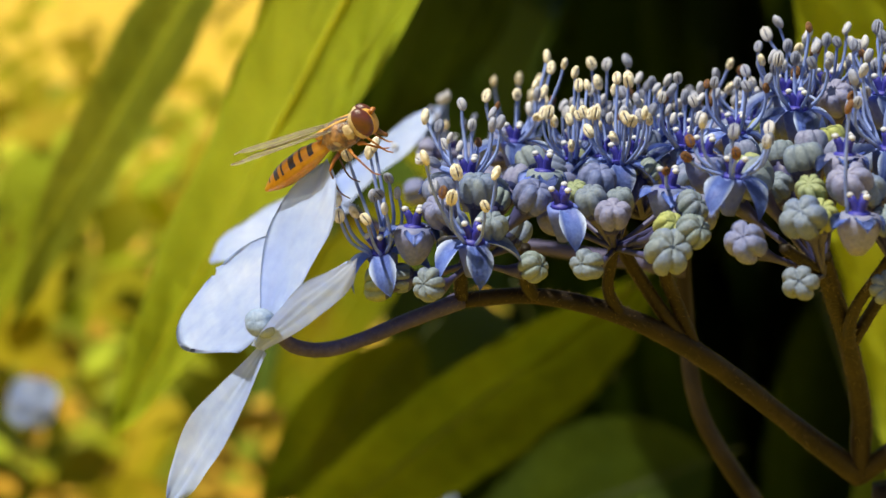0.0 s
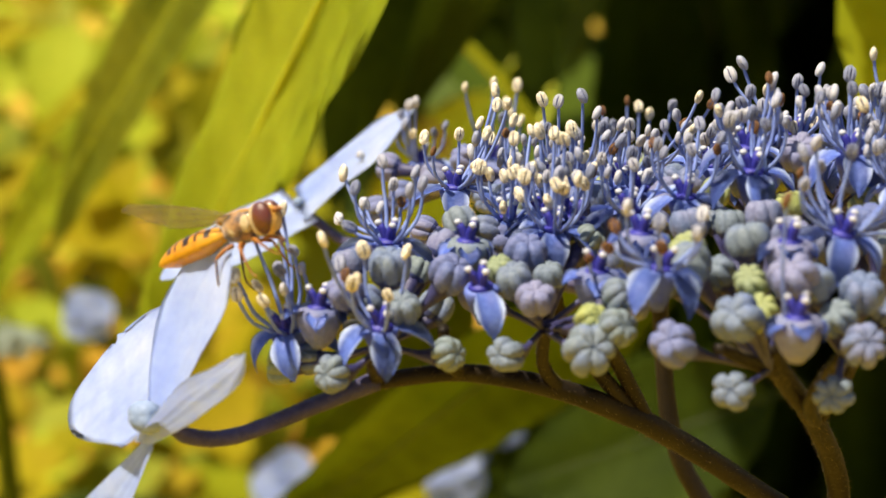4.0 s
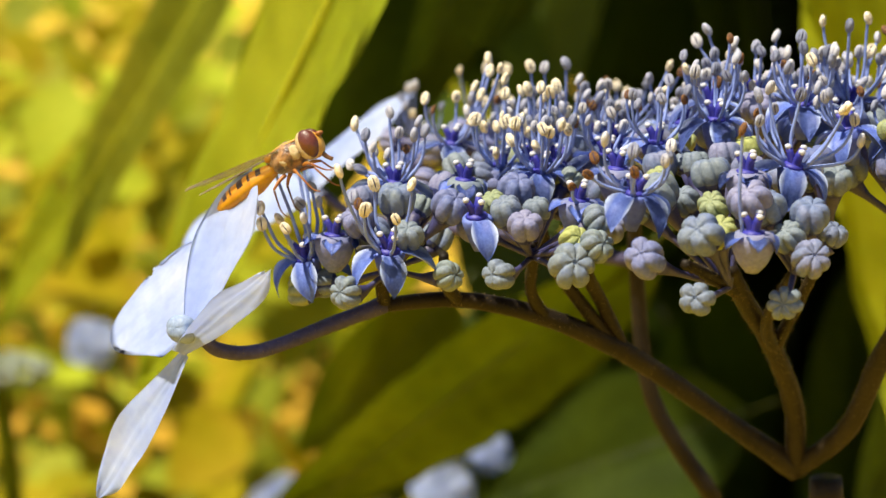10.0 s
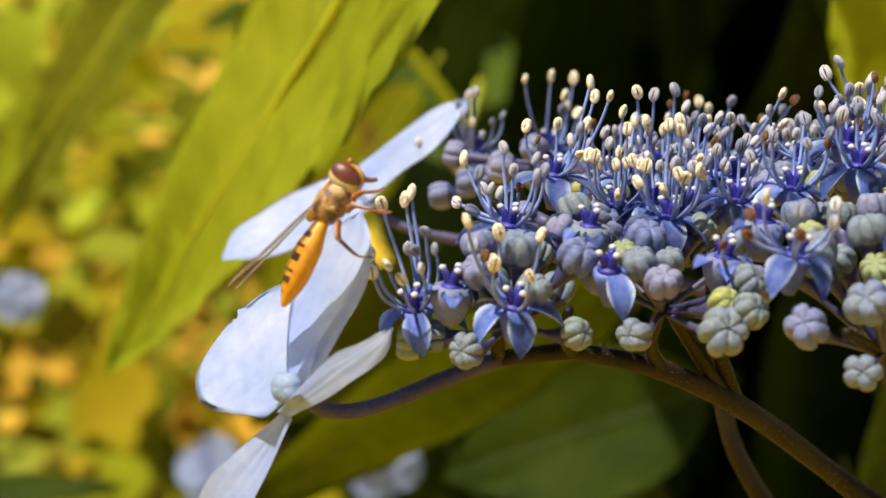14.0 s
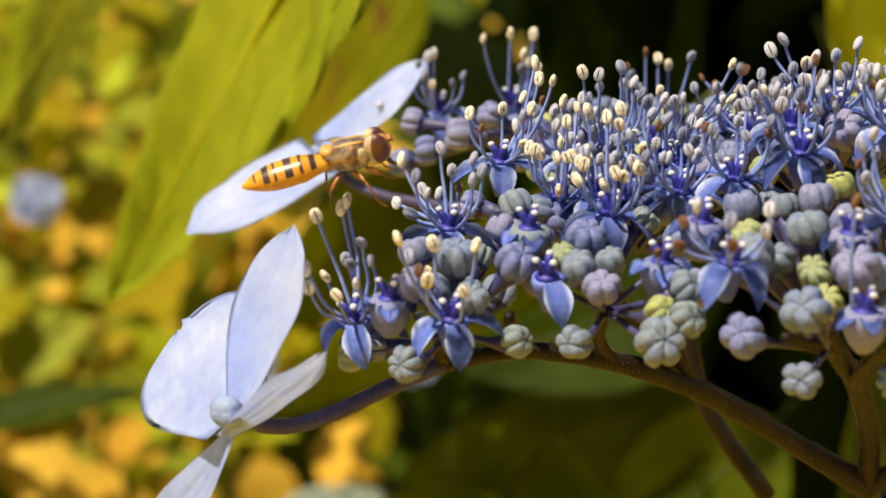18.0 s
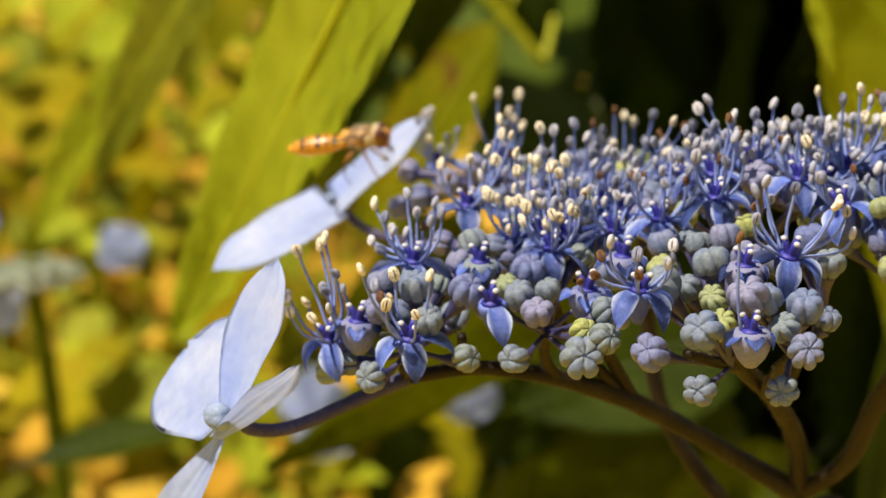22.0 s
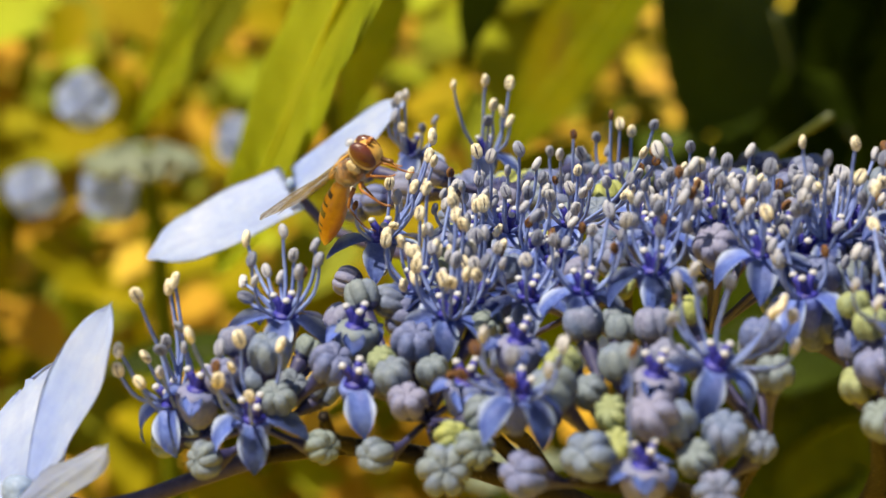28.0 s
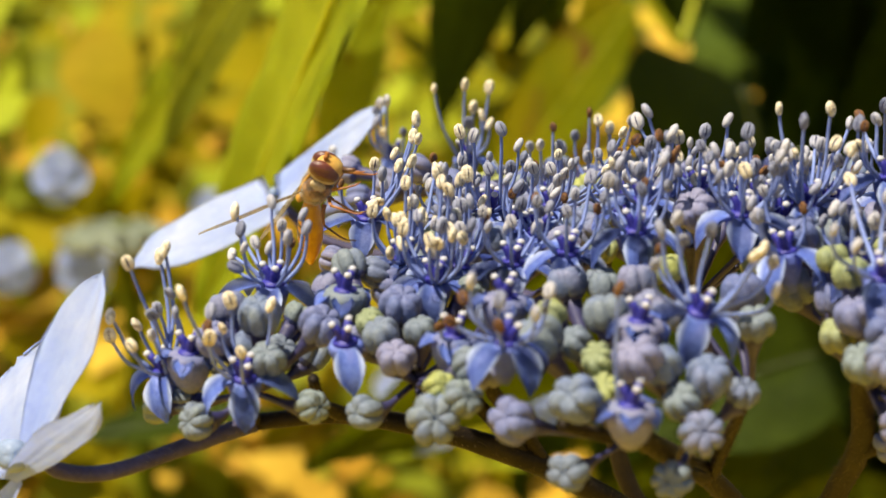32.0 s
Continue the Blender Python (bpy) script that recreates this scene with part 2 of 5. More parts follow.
# ---- flower buds ----
def bud_mesh(name, mat, lobes, radius=1.5, squash=0.92, seed=0, deep=0.30):
    """A pumpkin-like bud: swollen valves with sunk seams, dimpled on top, and a cup below."""
    rnd = random.Random(seed)
    bm = bmesh.new()
    seg, rows = lobes * 8, 15
    rings = []
    swell = [rnd.uniform(0.93, 1.07) for _ in range(lobes)]
    for k in range(rows):
        v = math.pi * (0.03 + 0.93 * k / (rows - 1))
        ring = []
        for i in range(seg):
            u = 2 * math.pi * i / seg
            seam = min(1, abs(math.sin(u * lobes / 2)) * 1.12) ** 0.5
            r = radius * (1 - deep + deep * seam) * swell[i * lobes // seg] ** seam * (1 + 0.05 * math.sin(2 * u + seed))
            dip = math.exp(-(v / 0.55) ** 2)
            z = radius * squash * math.cos(v) * (1 - dip * deep * (1.4 - 0.53 * seam)) * (1 - 0.2 * deep * (1 - seam))
            rr = r * math.sin(v) ** 0.8
            ring.append((rr * math.cos(u + 0.16 * v), rr * math.sin(u + 0.16 * v), z))
        rings.append(ring)
    ring_skin(bm, rings)
    me = mesh_of(name, bm, mat)
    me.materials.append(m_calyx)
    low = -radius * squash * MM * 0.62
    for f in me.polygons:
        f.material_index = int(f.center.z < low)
    return me


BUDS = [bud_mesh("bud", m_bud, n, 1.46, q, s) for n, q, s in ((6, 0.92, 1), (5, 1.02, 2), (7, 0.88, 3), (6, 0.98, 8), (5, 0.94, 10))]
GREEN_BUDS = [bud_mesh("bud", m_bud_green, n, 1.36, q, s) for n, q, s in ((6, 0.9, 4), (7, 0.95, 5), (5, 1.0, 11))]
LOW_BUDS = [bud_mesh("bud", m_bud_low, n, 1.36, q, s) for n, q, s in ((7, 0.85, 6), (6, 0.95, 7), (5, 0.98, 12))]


def flower_petal(length, width, curl, cup):
    """One pointed petal that starts at the origin, runs along x and rolls back."""
    bm = bmesh.new()
    rings = []
    for k in range(9):
        u = k / 8
        w = width * (0.50 + 0.50 * math.sin(math.pi / 2 * min(1, u / 0.5))) * max(0.04, 1 - max(0, (u - 0.42) / 0.58) ** 1.9)
        a = curl * u
        x = length * (math.sin(a) / curl if curl else u)
        z = -length * (1 - math.cos(a)) / curl
        ring = []
        for i in range(7):
            s = i / 3 - 1
            ring.append((x, s * w, z + cup * s * s * w + 0.1 * u * math.sin(5 * s)))
        rings.append(ring)
    ring_skin(bm, rings, closed=False)
    g = bmesh.ops.solidify(bm, geom=bm.faces[:], thickness=0.10)
    return bm


def anther_mesh(name, mat):
    """Two pollen sacs, each with a furrow, on a dark connective."""
    bm = bmesh.new()
    for x, w, d, h in ((-0.27, 0.115, 0.22, 0.48), (-0.13, 0.11, 0.26, 0.55), (0.13, 0.11, 0.26, 0.55), (0.27, 0.115, 0.22, 0.48)):
        rings = []
        for k in range(7):
            v = math.pi * (0.06 + 0.88 * k / 6)
            bow = 0.10 * math.cos(v) ** 2 * (1 if x < 0 else -1)
            rings.append([(x + bow + w * math.sin(v) ** 0.8 * math.cos(a), d * math.sin(v) ** 0.8 * math.sin(a), h * math.cos(v))
                          for a in [2 * math.pi * i / 8 for i in range(8)]])
        ring_skin(bm, rings)
    sacs = len(bm.faces)
    rings = []
    for k in range(5):
        v = math.pi * (0.06 + 0.88 * k / 4)
        rings.append([(0.06 * math.sin(v) * math.cos(a), 0.21 * math.sin(v) ** 0.8 * math.sin(a), 0.46 * math.cos(v)) for a in [2 * math.pi * i / 6 for i in range(6)]])
    ring_skin(bm, rings)
    me = mesh_of(name, bm, mat)
    me.materials.append(m_pedicel)
    for p in me.polygons:
        p.material_index = int(p.index >= sacs)
    return me


ANTHER = {"grey": anther_mesh("anther", m_anther), "cream": anther_mesh("anther", m_anther_cream), "brown": anther_mesh("anther", m_anther_brown)}
PETALS = [mesh_of("petal", flower_petal(3.3, 1.02, c, 0.42), m_petal) for c in (0.6, 1.0, 1.45)]


def heart_bm():
    bm = bmesh.new()
    rings = []
    for r, z in ((0.42, -2.6), (0.7, -1.8), (1.0, -0.8), (1.15, -0.1), (0.95, 0.12), (0.75, 0.05)):
        rings.append([(r * (1 + 0.05 * math.cos(5 * a)) * math.cos(a), r * (1 + 0.05 * math.cos(5 * a)) * math.sin(a), z)
                      for a in [2 * math.pi * i / 20 for i in range(20)]])
    ring_skin(bm, rings)
    return bm


m_cup = material("flower_cup", [(0.06, 0.09, 0.34), (0.12, 0.17, 0.46)], 0.55, 500, 0.3, through_light=0.1, spec=0.3)
HEART = mesh_of("flower_cup", heart_bm(), m_cup)


def disc_bm():
    bm = bmesh.new()
    rings = []
    for r, z in ((0.85, 0.1), (0.75, 0.3), (0.45, 0.42), (0.15, 0.45)):
        rings.append([(r * math.cos(a), r * math.sin(a), z) for a in [2 * math.pi * i / 14 for i in range(14)]])
    ring_skin(bm, rings)
    return bm


def opening_cup_bm():
    bm = bmesh.new()
    rings = []
    for r, z in ((0.45, -2.6), (1.0, -1.9), (1.35, -1.0), (1.45, -0.3), (1.25, 0.15), (0.95, 0.2)):
        rings.append([(r * (1 + 0.07 * abs(math.cos(2.5 * a))) * math.cos(a), r * (1 + 0.07 * abs(math.cos(2.5 * a))) * math.sin(a), z)
                      for a in [2 * math.pi * i / 20 for i in range(20)]])
    ring_skin(bm, rings)
    return bm


OPENING_CUP = mesh_of("flower_cup", opening_cup_bm(), m_bud)
SHORT_PETALS = [mesh_of("petal", flower_petal(1.5, 0.8, c, 0.35), m_petal) for c in (0.9, 1.7)]
DISC = mesh_of("nectar_disc", disc_bm(), m_heart)
STYLE = mesh_of("style", tube(bmesh.new(), [(0, 0, -0.2, 0.36), (0.18, 0, 0.45, 0.32), (0.5, 0, 1.0, 0.26)], 2, 6), m_heart)
_b = bmesh.new()
bmesh.ops.create_icosphere(_b, subdivisions=2, radius=0.27)
bmesh.ops.scale(_b, vec=(1, 1, 0.8), verts=_b.verts)
STIGMA = mesh_of("stigma", _b, m_style)


def filament_set(lean, height, seed):
    """Meshes of ten curved filaments with the tip's place and way."""
    rnd = random.Random(seed)
    out = []
    for k in range(10):
        a = 2 * math.pi * (k + rnd.uniform(-0.3, 0.3)) / 10
        h = height * rnd.uniform(0.62, 1.08)
        reach = lean * rnd.uniform(0.6, 1.3)
        pts = [(0.8 * math.cos(a), 0.8 * math.sin(a), 0.2, 0.15)]
        for u, bow in ((0.35, 0.75), (0.7, 0.98), (1.0, 1.0)):
            r = 0.8 + reach * bow
            pts.append((r * math.cos(a), r * math.sin(a), 0.2 + h * u, 0.14 - 0.03 * u))
        tip = Vector(pts[-1][:3])
        way = (tip - Vector(pts[-2][:3])).normalized()
        way = (way + Vector((rnd.uniform(-0.5, 0.5), rnd.uniform(-0.5, 0.5), 0))).normalized()
        out.append((mesh_of("filament", tube(bmesh.new(), pts, 3, 5), m_filament), tip, way, rnd.uniform(0, 6)))
    return out


FILAMENTS = {key: filament_set(lean, height, 10 + k) for k, (key, lean, height) in enumerate(
    (("wide", 2.8, 4.6), ("short", 1.4, 3.4), ("mid", 1.8, 4.2)))}


def filament_to(tip, seed):
    """A filament that leaves the cup under its anther, rises and bows out to it; all in the floret's own space."""
    rnd = random.Random(seed)
    tip = Vector(tip)
    flat = Vector((tip.x, tip.y, 0))
    root = flat.normalized() * 0.75 if flat.length > 0.01 else Vector((0.75, 0, 0))
    root.z = 0.2
    mid = root.lerp(tip, 0.36) + Vector((flat.x * 0.16, flat.y * 0.16, 0.0)) + Vector((rnd.uniform(-0.15, 0.15), rnd.uniform(-0.15, 0.15), 0))
    high = root.lerp(tip, 0.72) + Vector((flat.x * 0.10, flat.y * 0.10, 0.0))
    pts = [(*root, 0.16), (*mid, 0.14), (*high, 0.125), (*tip, 0.11)]
    way = (tip - high).normalized() + Vector((rnd.uniform(-0.45, 0.45), rnd.uniform(-0.45, 0.45), rnd.uniform(-0.2, 0.2)))
    return mesh_of("filament", tube(bmesh.new(), pts, 4, 5), m_filament), way.normalized()


floret_count = 0
SHADES = {"c": "cream", "g": "grey", "r": "brown"}


def floret(at, tips, face=(-0.1, -1, 0), way=(0, -0.08, 1), petals=5, curl=1, kind="mid", extra=3, opening=False):
    """An open floret, or one that just opens: cup, petals, styles with pale stigmas, stamens."""
    global floret_count
    floret_count += 1
    rnd = random.Random(floret_count)
    z = Vector(way).normalized()
    x = Vector(face)
    x = (x - z * x.dot(z)).normalized()
    m = Matrix.Translation(mm(*at)) @ Matrix((x, z.cross(x), z)).transposed().to_4x4()
    f = child("fertile_flower", OPENING_CUP if opening else HEART, head, m)
    child("nectar_disc", DISC, f)
    if opening:
        for k in range(5):
            a = 2 * math.pi * (k + rnd.uniform(-0.1, 0.1)) / 5
            child("petal", SHORT_PETALS[k % 2], f, Matrix.Rotation(a, 4, "Z") @ Matrix.Translation(mm(1.0, 0, 0.0)) @ Matrix.Rotation(rnd.uniform(-0.3, 0.5), 4, "Y"))
    else:
        order = (0, 1, 4, 2, 3)[:petals]
        for k in order:
            a = 2 * math.pi * (k + (rnd.uniform(-0.1, 0.1) if k else 0)) / 5
            child("petal", PETALS[max(0, min(2, curl + rnd.choice((-1, 0, 0, 1))))] if k else PETALS[curl], f,
                  Matrix.Rotation(a, 4, "Z") @ Matrix.Translation(mm(0.95, 0, 0.05)) @ Matrix.Rotation(0.25 if not k else rnd.uniform(0.0, 0.35), 4, "Y"))
    for k in range(3):
        s = Matrix.Rotation(2 * math.pi * k / 3 + 0.4, 4, "Z") @ Matrix.Translation(mm(0.15, 0, 0.35))
        child("style", STYLE, f, s)
        child("stigma", STIGMA, f, s @ Matrix.Translation(mm(0.56, 0, 1.12)))
    back = m.inverted()
    main = "cream" if sum(t[3] == "c" for t in tips) * 2 > len(tips) else "grey"
    for k, (a, b, c, shade) in enumerate(tips):
        tip = (back @ mm(a, b, c)) / MM
        me, direction = filament_to(tip, floret_count * 20 + k)
        child("filament", me, f)
        child("anther", ANTHER[SHADES[shade]], f, Matrix.Translation(tip * MM) @ turn_to(direction, rnd.uniform(0, 6)) @ Matrix.Scale(rnd.uniform(0.95, 1.2) * (0.8 if shade == "r" else 1), 4))
    if opening:
        return f
    for me, tip, direction, s in rnd.sample(FILAMENTS[kind], extra):
        child("filament", me, f)
        shade = main if rnd.random() < 0.7 else rnd.choice(("grey", "cream", "grey", "brown"))
        child("anther", ANTHER[shade], f, Matrix.Translation(tip * MM) @ turn_to(direction, s) @ Matrix.Scale(rnd.uniform(0.85, 1.15) * (0.8 if shade == "brown" else 1), 4))
    return f


# ---- the flower head ----
head = thing("hydrangea_head", "blue lacecap hydrangea flower head of ribbed buds and open florets", "flower")


branch_lines = []


def stem_part(name, pts, mat, sides=10, label=""):
    if pts[0][1] < 40 and pts[-1][2] > -60:
        branch_lines.append(smooth_line([(a, b, c, r * 0.9) for a, b, c, r in pts], 6))
    return part(name, tube(bmesh.new(), [(a, b, c, r * 0.9) for a, b, c, r in pts], 6, sides, 0.12), mat, head, label)


stem_part("stalk", [(-21.8, 4.9, -5.0, 0.55), (-20.3, 5.7, -6.4, 0.6), (-17.0, 6.7, -6.7, 0.6), (-11.1, 7.6, -4.8, 0.65), (-7.7, 8.5, -3.8, 0.75)],
          m_stem_violet, 10, "violet-grey stalk of the sterile flower")
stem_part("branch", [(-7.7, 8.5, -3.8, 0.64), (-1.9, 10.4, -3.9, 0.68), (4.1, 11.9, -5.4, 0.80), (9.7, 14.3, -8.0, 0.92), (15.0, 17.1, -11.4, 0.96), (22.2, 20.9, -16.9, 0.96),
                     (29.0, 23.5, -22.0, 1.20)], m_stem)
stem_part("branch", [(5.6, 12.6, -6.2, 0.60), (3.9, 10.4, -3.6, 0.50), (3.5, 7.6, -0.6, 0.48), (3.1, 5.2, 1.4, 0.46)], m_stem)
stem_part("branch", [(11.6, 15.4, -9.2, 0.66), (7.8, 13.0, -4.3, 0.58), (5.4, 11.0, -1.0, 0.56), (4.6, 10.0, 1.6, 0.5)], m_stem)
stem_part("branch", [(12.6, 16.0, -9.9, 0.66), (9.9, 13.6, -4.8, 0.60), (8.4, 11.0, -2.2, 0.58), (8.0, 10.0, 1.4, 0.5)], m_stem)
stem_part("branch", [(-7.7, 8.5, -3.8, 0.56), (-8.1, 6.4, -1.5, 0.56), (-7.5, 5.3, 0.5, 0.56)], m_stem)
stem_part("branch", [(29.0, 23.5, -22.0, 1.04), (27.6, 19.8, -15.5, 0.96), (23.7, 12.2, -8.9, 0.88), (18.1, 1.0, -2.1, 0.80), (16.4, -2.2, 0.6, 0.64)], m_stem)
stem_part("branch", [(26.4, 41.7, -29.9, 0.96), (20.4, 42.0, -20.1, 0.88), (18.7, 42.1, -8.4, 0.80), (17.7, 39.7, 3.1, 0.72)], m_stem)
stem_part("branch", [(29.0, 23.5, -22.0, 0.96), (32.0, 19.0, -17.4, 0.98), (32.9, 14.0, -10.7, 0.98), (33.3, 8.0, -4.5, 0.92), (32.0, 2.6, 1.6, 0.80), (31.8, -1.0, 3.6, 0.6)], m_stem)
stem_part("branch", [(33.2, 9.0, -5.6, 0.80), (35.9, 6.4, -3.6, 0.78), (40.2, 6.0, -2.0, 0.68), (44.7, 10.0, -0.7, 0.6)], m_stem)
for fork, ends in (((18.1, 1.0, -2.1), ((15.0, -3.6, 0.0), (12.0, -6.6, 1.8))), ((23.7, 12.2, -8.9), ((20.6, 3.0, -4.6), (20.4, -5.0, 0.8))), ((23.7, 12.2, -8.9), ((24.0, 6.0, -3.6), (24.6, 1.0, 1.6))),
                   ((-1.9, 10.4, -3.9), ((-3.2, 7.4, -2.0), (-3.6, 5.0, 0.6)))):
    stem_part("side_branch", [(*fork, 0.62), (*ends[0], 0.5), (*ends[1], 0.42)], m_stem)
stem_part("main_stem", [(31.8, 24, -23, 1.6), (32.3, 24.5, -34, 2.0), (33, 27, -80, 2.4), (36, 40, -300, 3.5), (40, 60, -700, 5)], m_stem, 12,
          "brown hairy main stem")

# fine hairs that catch the light along the branches
hair = bmesh.new()
hr = random.Random(21)
for line in branch_lines:
    for p, q in zip(line, line[1:]):
        a, b = Vector(p[:3]), Vector(q[:3])
        along = (b - a).normalized()
        for k in range(int(18 * (b - a).length)):
            out = Vector((hr.gauss(0, 1), hr.gauss(0, 1), hr.gauss(0, 1)))
            out = (out - along * out.dot(along)).normalized()
            u = hr.random()
            at = a.lerp(b, u) + out * (p[3] + (q[3] - p[3]) * u) * 0.98
            side = out.cross(along) * 0.022
            tip = hair.verts.new(at + out * hr.uniform(0.12, 0.32) + along * hr.uniform(-0.12, 0.12))
            ring = [hair.verts.new(at + side), hair.verts.new(at - side * 0.5 + along * 0.02), hair.verts.new(at - side * 0.5 - along * 0.02)]
            for i in range(3):
                hair.faces.new((ring[i], ring[(i + 1) % 3], tip))
m_hair = material("stem_hair", [(0.09, 0.065, 0.025), (0.22, 0.17, 0.07)], 0.6, 300, 0.0, through_light=0.3)
tagged(part("stem_hair", hair, m_hair, head, "fine pale hairs on the stems"), kind="stuff")

NODES = [(-7.5, 5.3, -0.5), (3.1, 5.2, 0.3), (16.4, -2.2, -0.9), (34.1, 8.1, 0.8), (8.0, 16.1, 1.1), (17.7, 39.7, 3.1), (22.6, 17.9, 2.1), (6.8, 46.6, 3.0), (44.7, 12.0, -0.7), (31.0, 29.0, 2.2),
         (31.8, -1.0, 2.4), (20.4, -5.0, 0.6), (24.6, 1.0, 1.2)]


def dome_z(y):
    return float(np.interp(y, (-12, -5, 5, 18, 30, 45, 58, 72), (3.5, 5.2, 6.4, 7.0, 5.6, 3.8, 1.6, -2.0)))


def node_for(x, y):
    return min(NODES, key=lambda n: (n[0] - x) ** 2 + (n[1] - y) ** 2)


bud_count = 0


def add_bud(x, y, z, kind="b", size=1.0, pedicel=True):
    """A bud on its pedicel, which leans out from the nearest branch end."""
    global bud_count
    rnd = random.Random(bud_count)
    bud_count += 1
    n = node_for(x, y)
    way = Vector((x - n[0], (y - n[1]) * 0.7 - 1.6, z - n[2] + 2.0)).normalized()
    way = Vector((way.x + rnd.uniform(-0.35, 0.35), way.y + rnd.uniform(-0.3, 0.3), max(way.z, -0.1))).normalized()
    me = rnd.choice({"b": BUDS, "g": GREEN_BUDS, "l": LOW_BUDS}[kind])
    b = child("bud", me, head, placed(x, y, z, way, rnd.uniform(0, 6), size * rnd.uniform(0.92, 1.08)))
    if pedicel:
        p = Vector((x, y, z)) - way * 1.1 * size
        q = Vector(n)
        mid = p * 0.6 + q * 0.4 - way * 0.3
        part("pedicel", tube(bmesh.new(), [(*p, 0.85 * size), (*(p * 0.8 + q * 0.2 - way * 0.3), 0.42), (*mid, 0.26), (*q, 0.24)], 3, 6), m_pedicel, head)
    return b


# buds, branch end by branch end: x, y, z, kind and size
set_buds = []
# beside the front sterile flower
set_buds += [
    (-14.1, 7.6, -2.3, "g", 0.85), (-12.3, 7.6, -1.9, "l", 0.85), (-11.1, 2.7, -1.7, "l", 0.95), (-6.5, 3.5, 2.3, "l", 0.95), (-10, 4.8, 3.3, "b", 0.95),
    (-9.4, 8.5, 4.4, "b", 0.85), (-4.8, 9.3, 3.6, "l", 0.8), (-3.1, 5.1, 4.2, "b", 1), (-3.7, 8, 1.3, "b", 0.9), (-3.5, 2.7, -0.6, "l", 0.85),
    (-2.7, 11.5, 4.7, "b", 0.95), (-7.1, 5.2, 4.8, "b", 0.95), (-3, 23, 3.5, "b", 0.9),
]
# left of the middle
set_buds += [
    (-0.1, 0.6, -0.2, "l", 0.85), (1.2, 13.7, 4.3, "b", 0.95), (2.1, 6.8, 5.1, "b", 0.95), (0.2, 5.2, 4.4, "g", 0.85), (0.9, 3.7, 4, "l", 0.95),
    (3.4, 5.3, 3.8, "l", 0.8), (1.9, 1.2, 3.3, "b", 0.92), (-1.6, 13.3, 5.9, "b", 0.85), (0.3, 13.7, 5.3, "l", 0.8), (6.8, 9.2, 5.5, "l", 0.85),
    (6.5, -3.1, 4.3, "l", 0.92), (6.1, -5, 2.8, "l", 1), (4.3, -5.1, 1.5, "b", 1.1), (9.1, -7.6, 2.4, "b", 1), (4.8, -3.6, 3, "g", 0.9),
]
# in the middle
set_buds += [
    (12.8, -8.4, 4.1, "b", 1.15), (12.4, -9.3, -0.2, "l", 0.95), (16.5, -7, 6.2, "b", 1.05), (14.3, -5.5, 5.6, "g", 0.9), (13.1, -1.7, 5.4, "l", 0.9),
    (14.5, -7, 4, "g", 0.85), (10.7, -3.4, 6.3, "b", 1), (15.2, 6.8, 6.9, "l", 0.85), (15.6, 10.1, 8.3, "g", 0.85), (13, 6.4, 6.9, "b", 0.95),
    (15.3, 4.7, 7.2, "l", 0.85), (11.5, 0.1, 6.6, "g", 0.9), (15, -1.7, 7.4, "b", 1),
]
# right of the middle
set_buds += [
    (18.6, -9.2, -0.7, "l", 0.95), (20.2, -10, 2.6, "b", 1.05), (19.2, -7.5, 3.7, "l", 0.95), (20.9, -7, 5.1, "b", 1.05), (23.3, -4.7, 3.3, "l", 0.9),
    (19.5, 5.6, 8.1, "g", 0.8), (17.3, 3.6, 7.9, "b", 0.95), (17.7, -1.9, 7.6, "b", 0.9), (21.8, 11.4, 10.6, "b", 1.05), (24.3, -1.5, 6.7, "l", 0.9),
    (24, 3, 7.4, "b", 0.9), (28.1, 8.6, 6.2, "b", 1.1), (25.8, 9.6, 7.4, "g", 0.8),
]
# on the next branch end
set_buds += [
    (28.2, 8.5, 9.6, "b", 1), (30.3, 9.1, 9.4, "b", 0.9), (29.9, 2.9, 7.1, "b", 0.95), (30.7, -1.6, 7.5, "b", 1.1), (29.8, 0.1, 5.5, "g", 0.95),
    (30.3, -6.2, 5.8, "l", 0.95), (31.2, -9.5, 7.1, "b", 1.1), (33.6, -3.1, 8.3, "g", 0.95), (32.5, -7.7, 2.2, "b", 0.95), (29.6, 2.5, 9.9, "g", 0.8),
    (30.2, -0.6, 9.8, "g", 0.85), (31.8, -5.9, 7.8, "b", 1), (34.2, -5, 7.1, "b", 0.9), (32.1, 13.3, 9.9, "b", 0.85), (39, 14.8, 7.4, "l", 0.9),
    (34.6, -7, 2.5, "g", 0.9),
]
# beside the rear sterile flower
set_buds += [
    (-3.8, 54, -1, "b", 0.95), (-2, 51.1, 0.7, "b", 1), (0.5, 49, 2.4, "b", 0.95), (2.9, 47, 4.5, "b", 0.9), (-2.9, 52.9, 2.9, "b", 0.8),
]

for x, y, z, kind, size in set_buds:
    add_bud(x, y, z, kind, size)

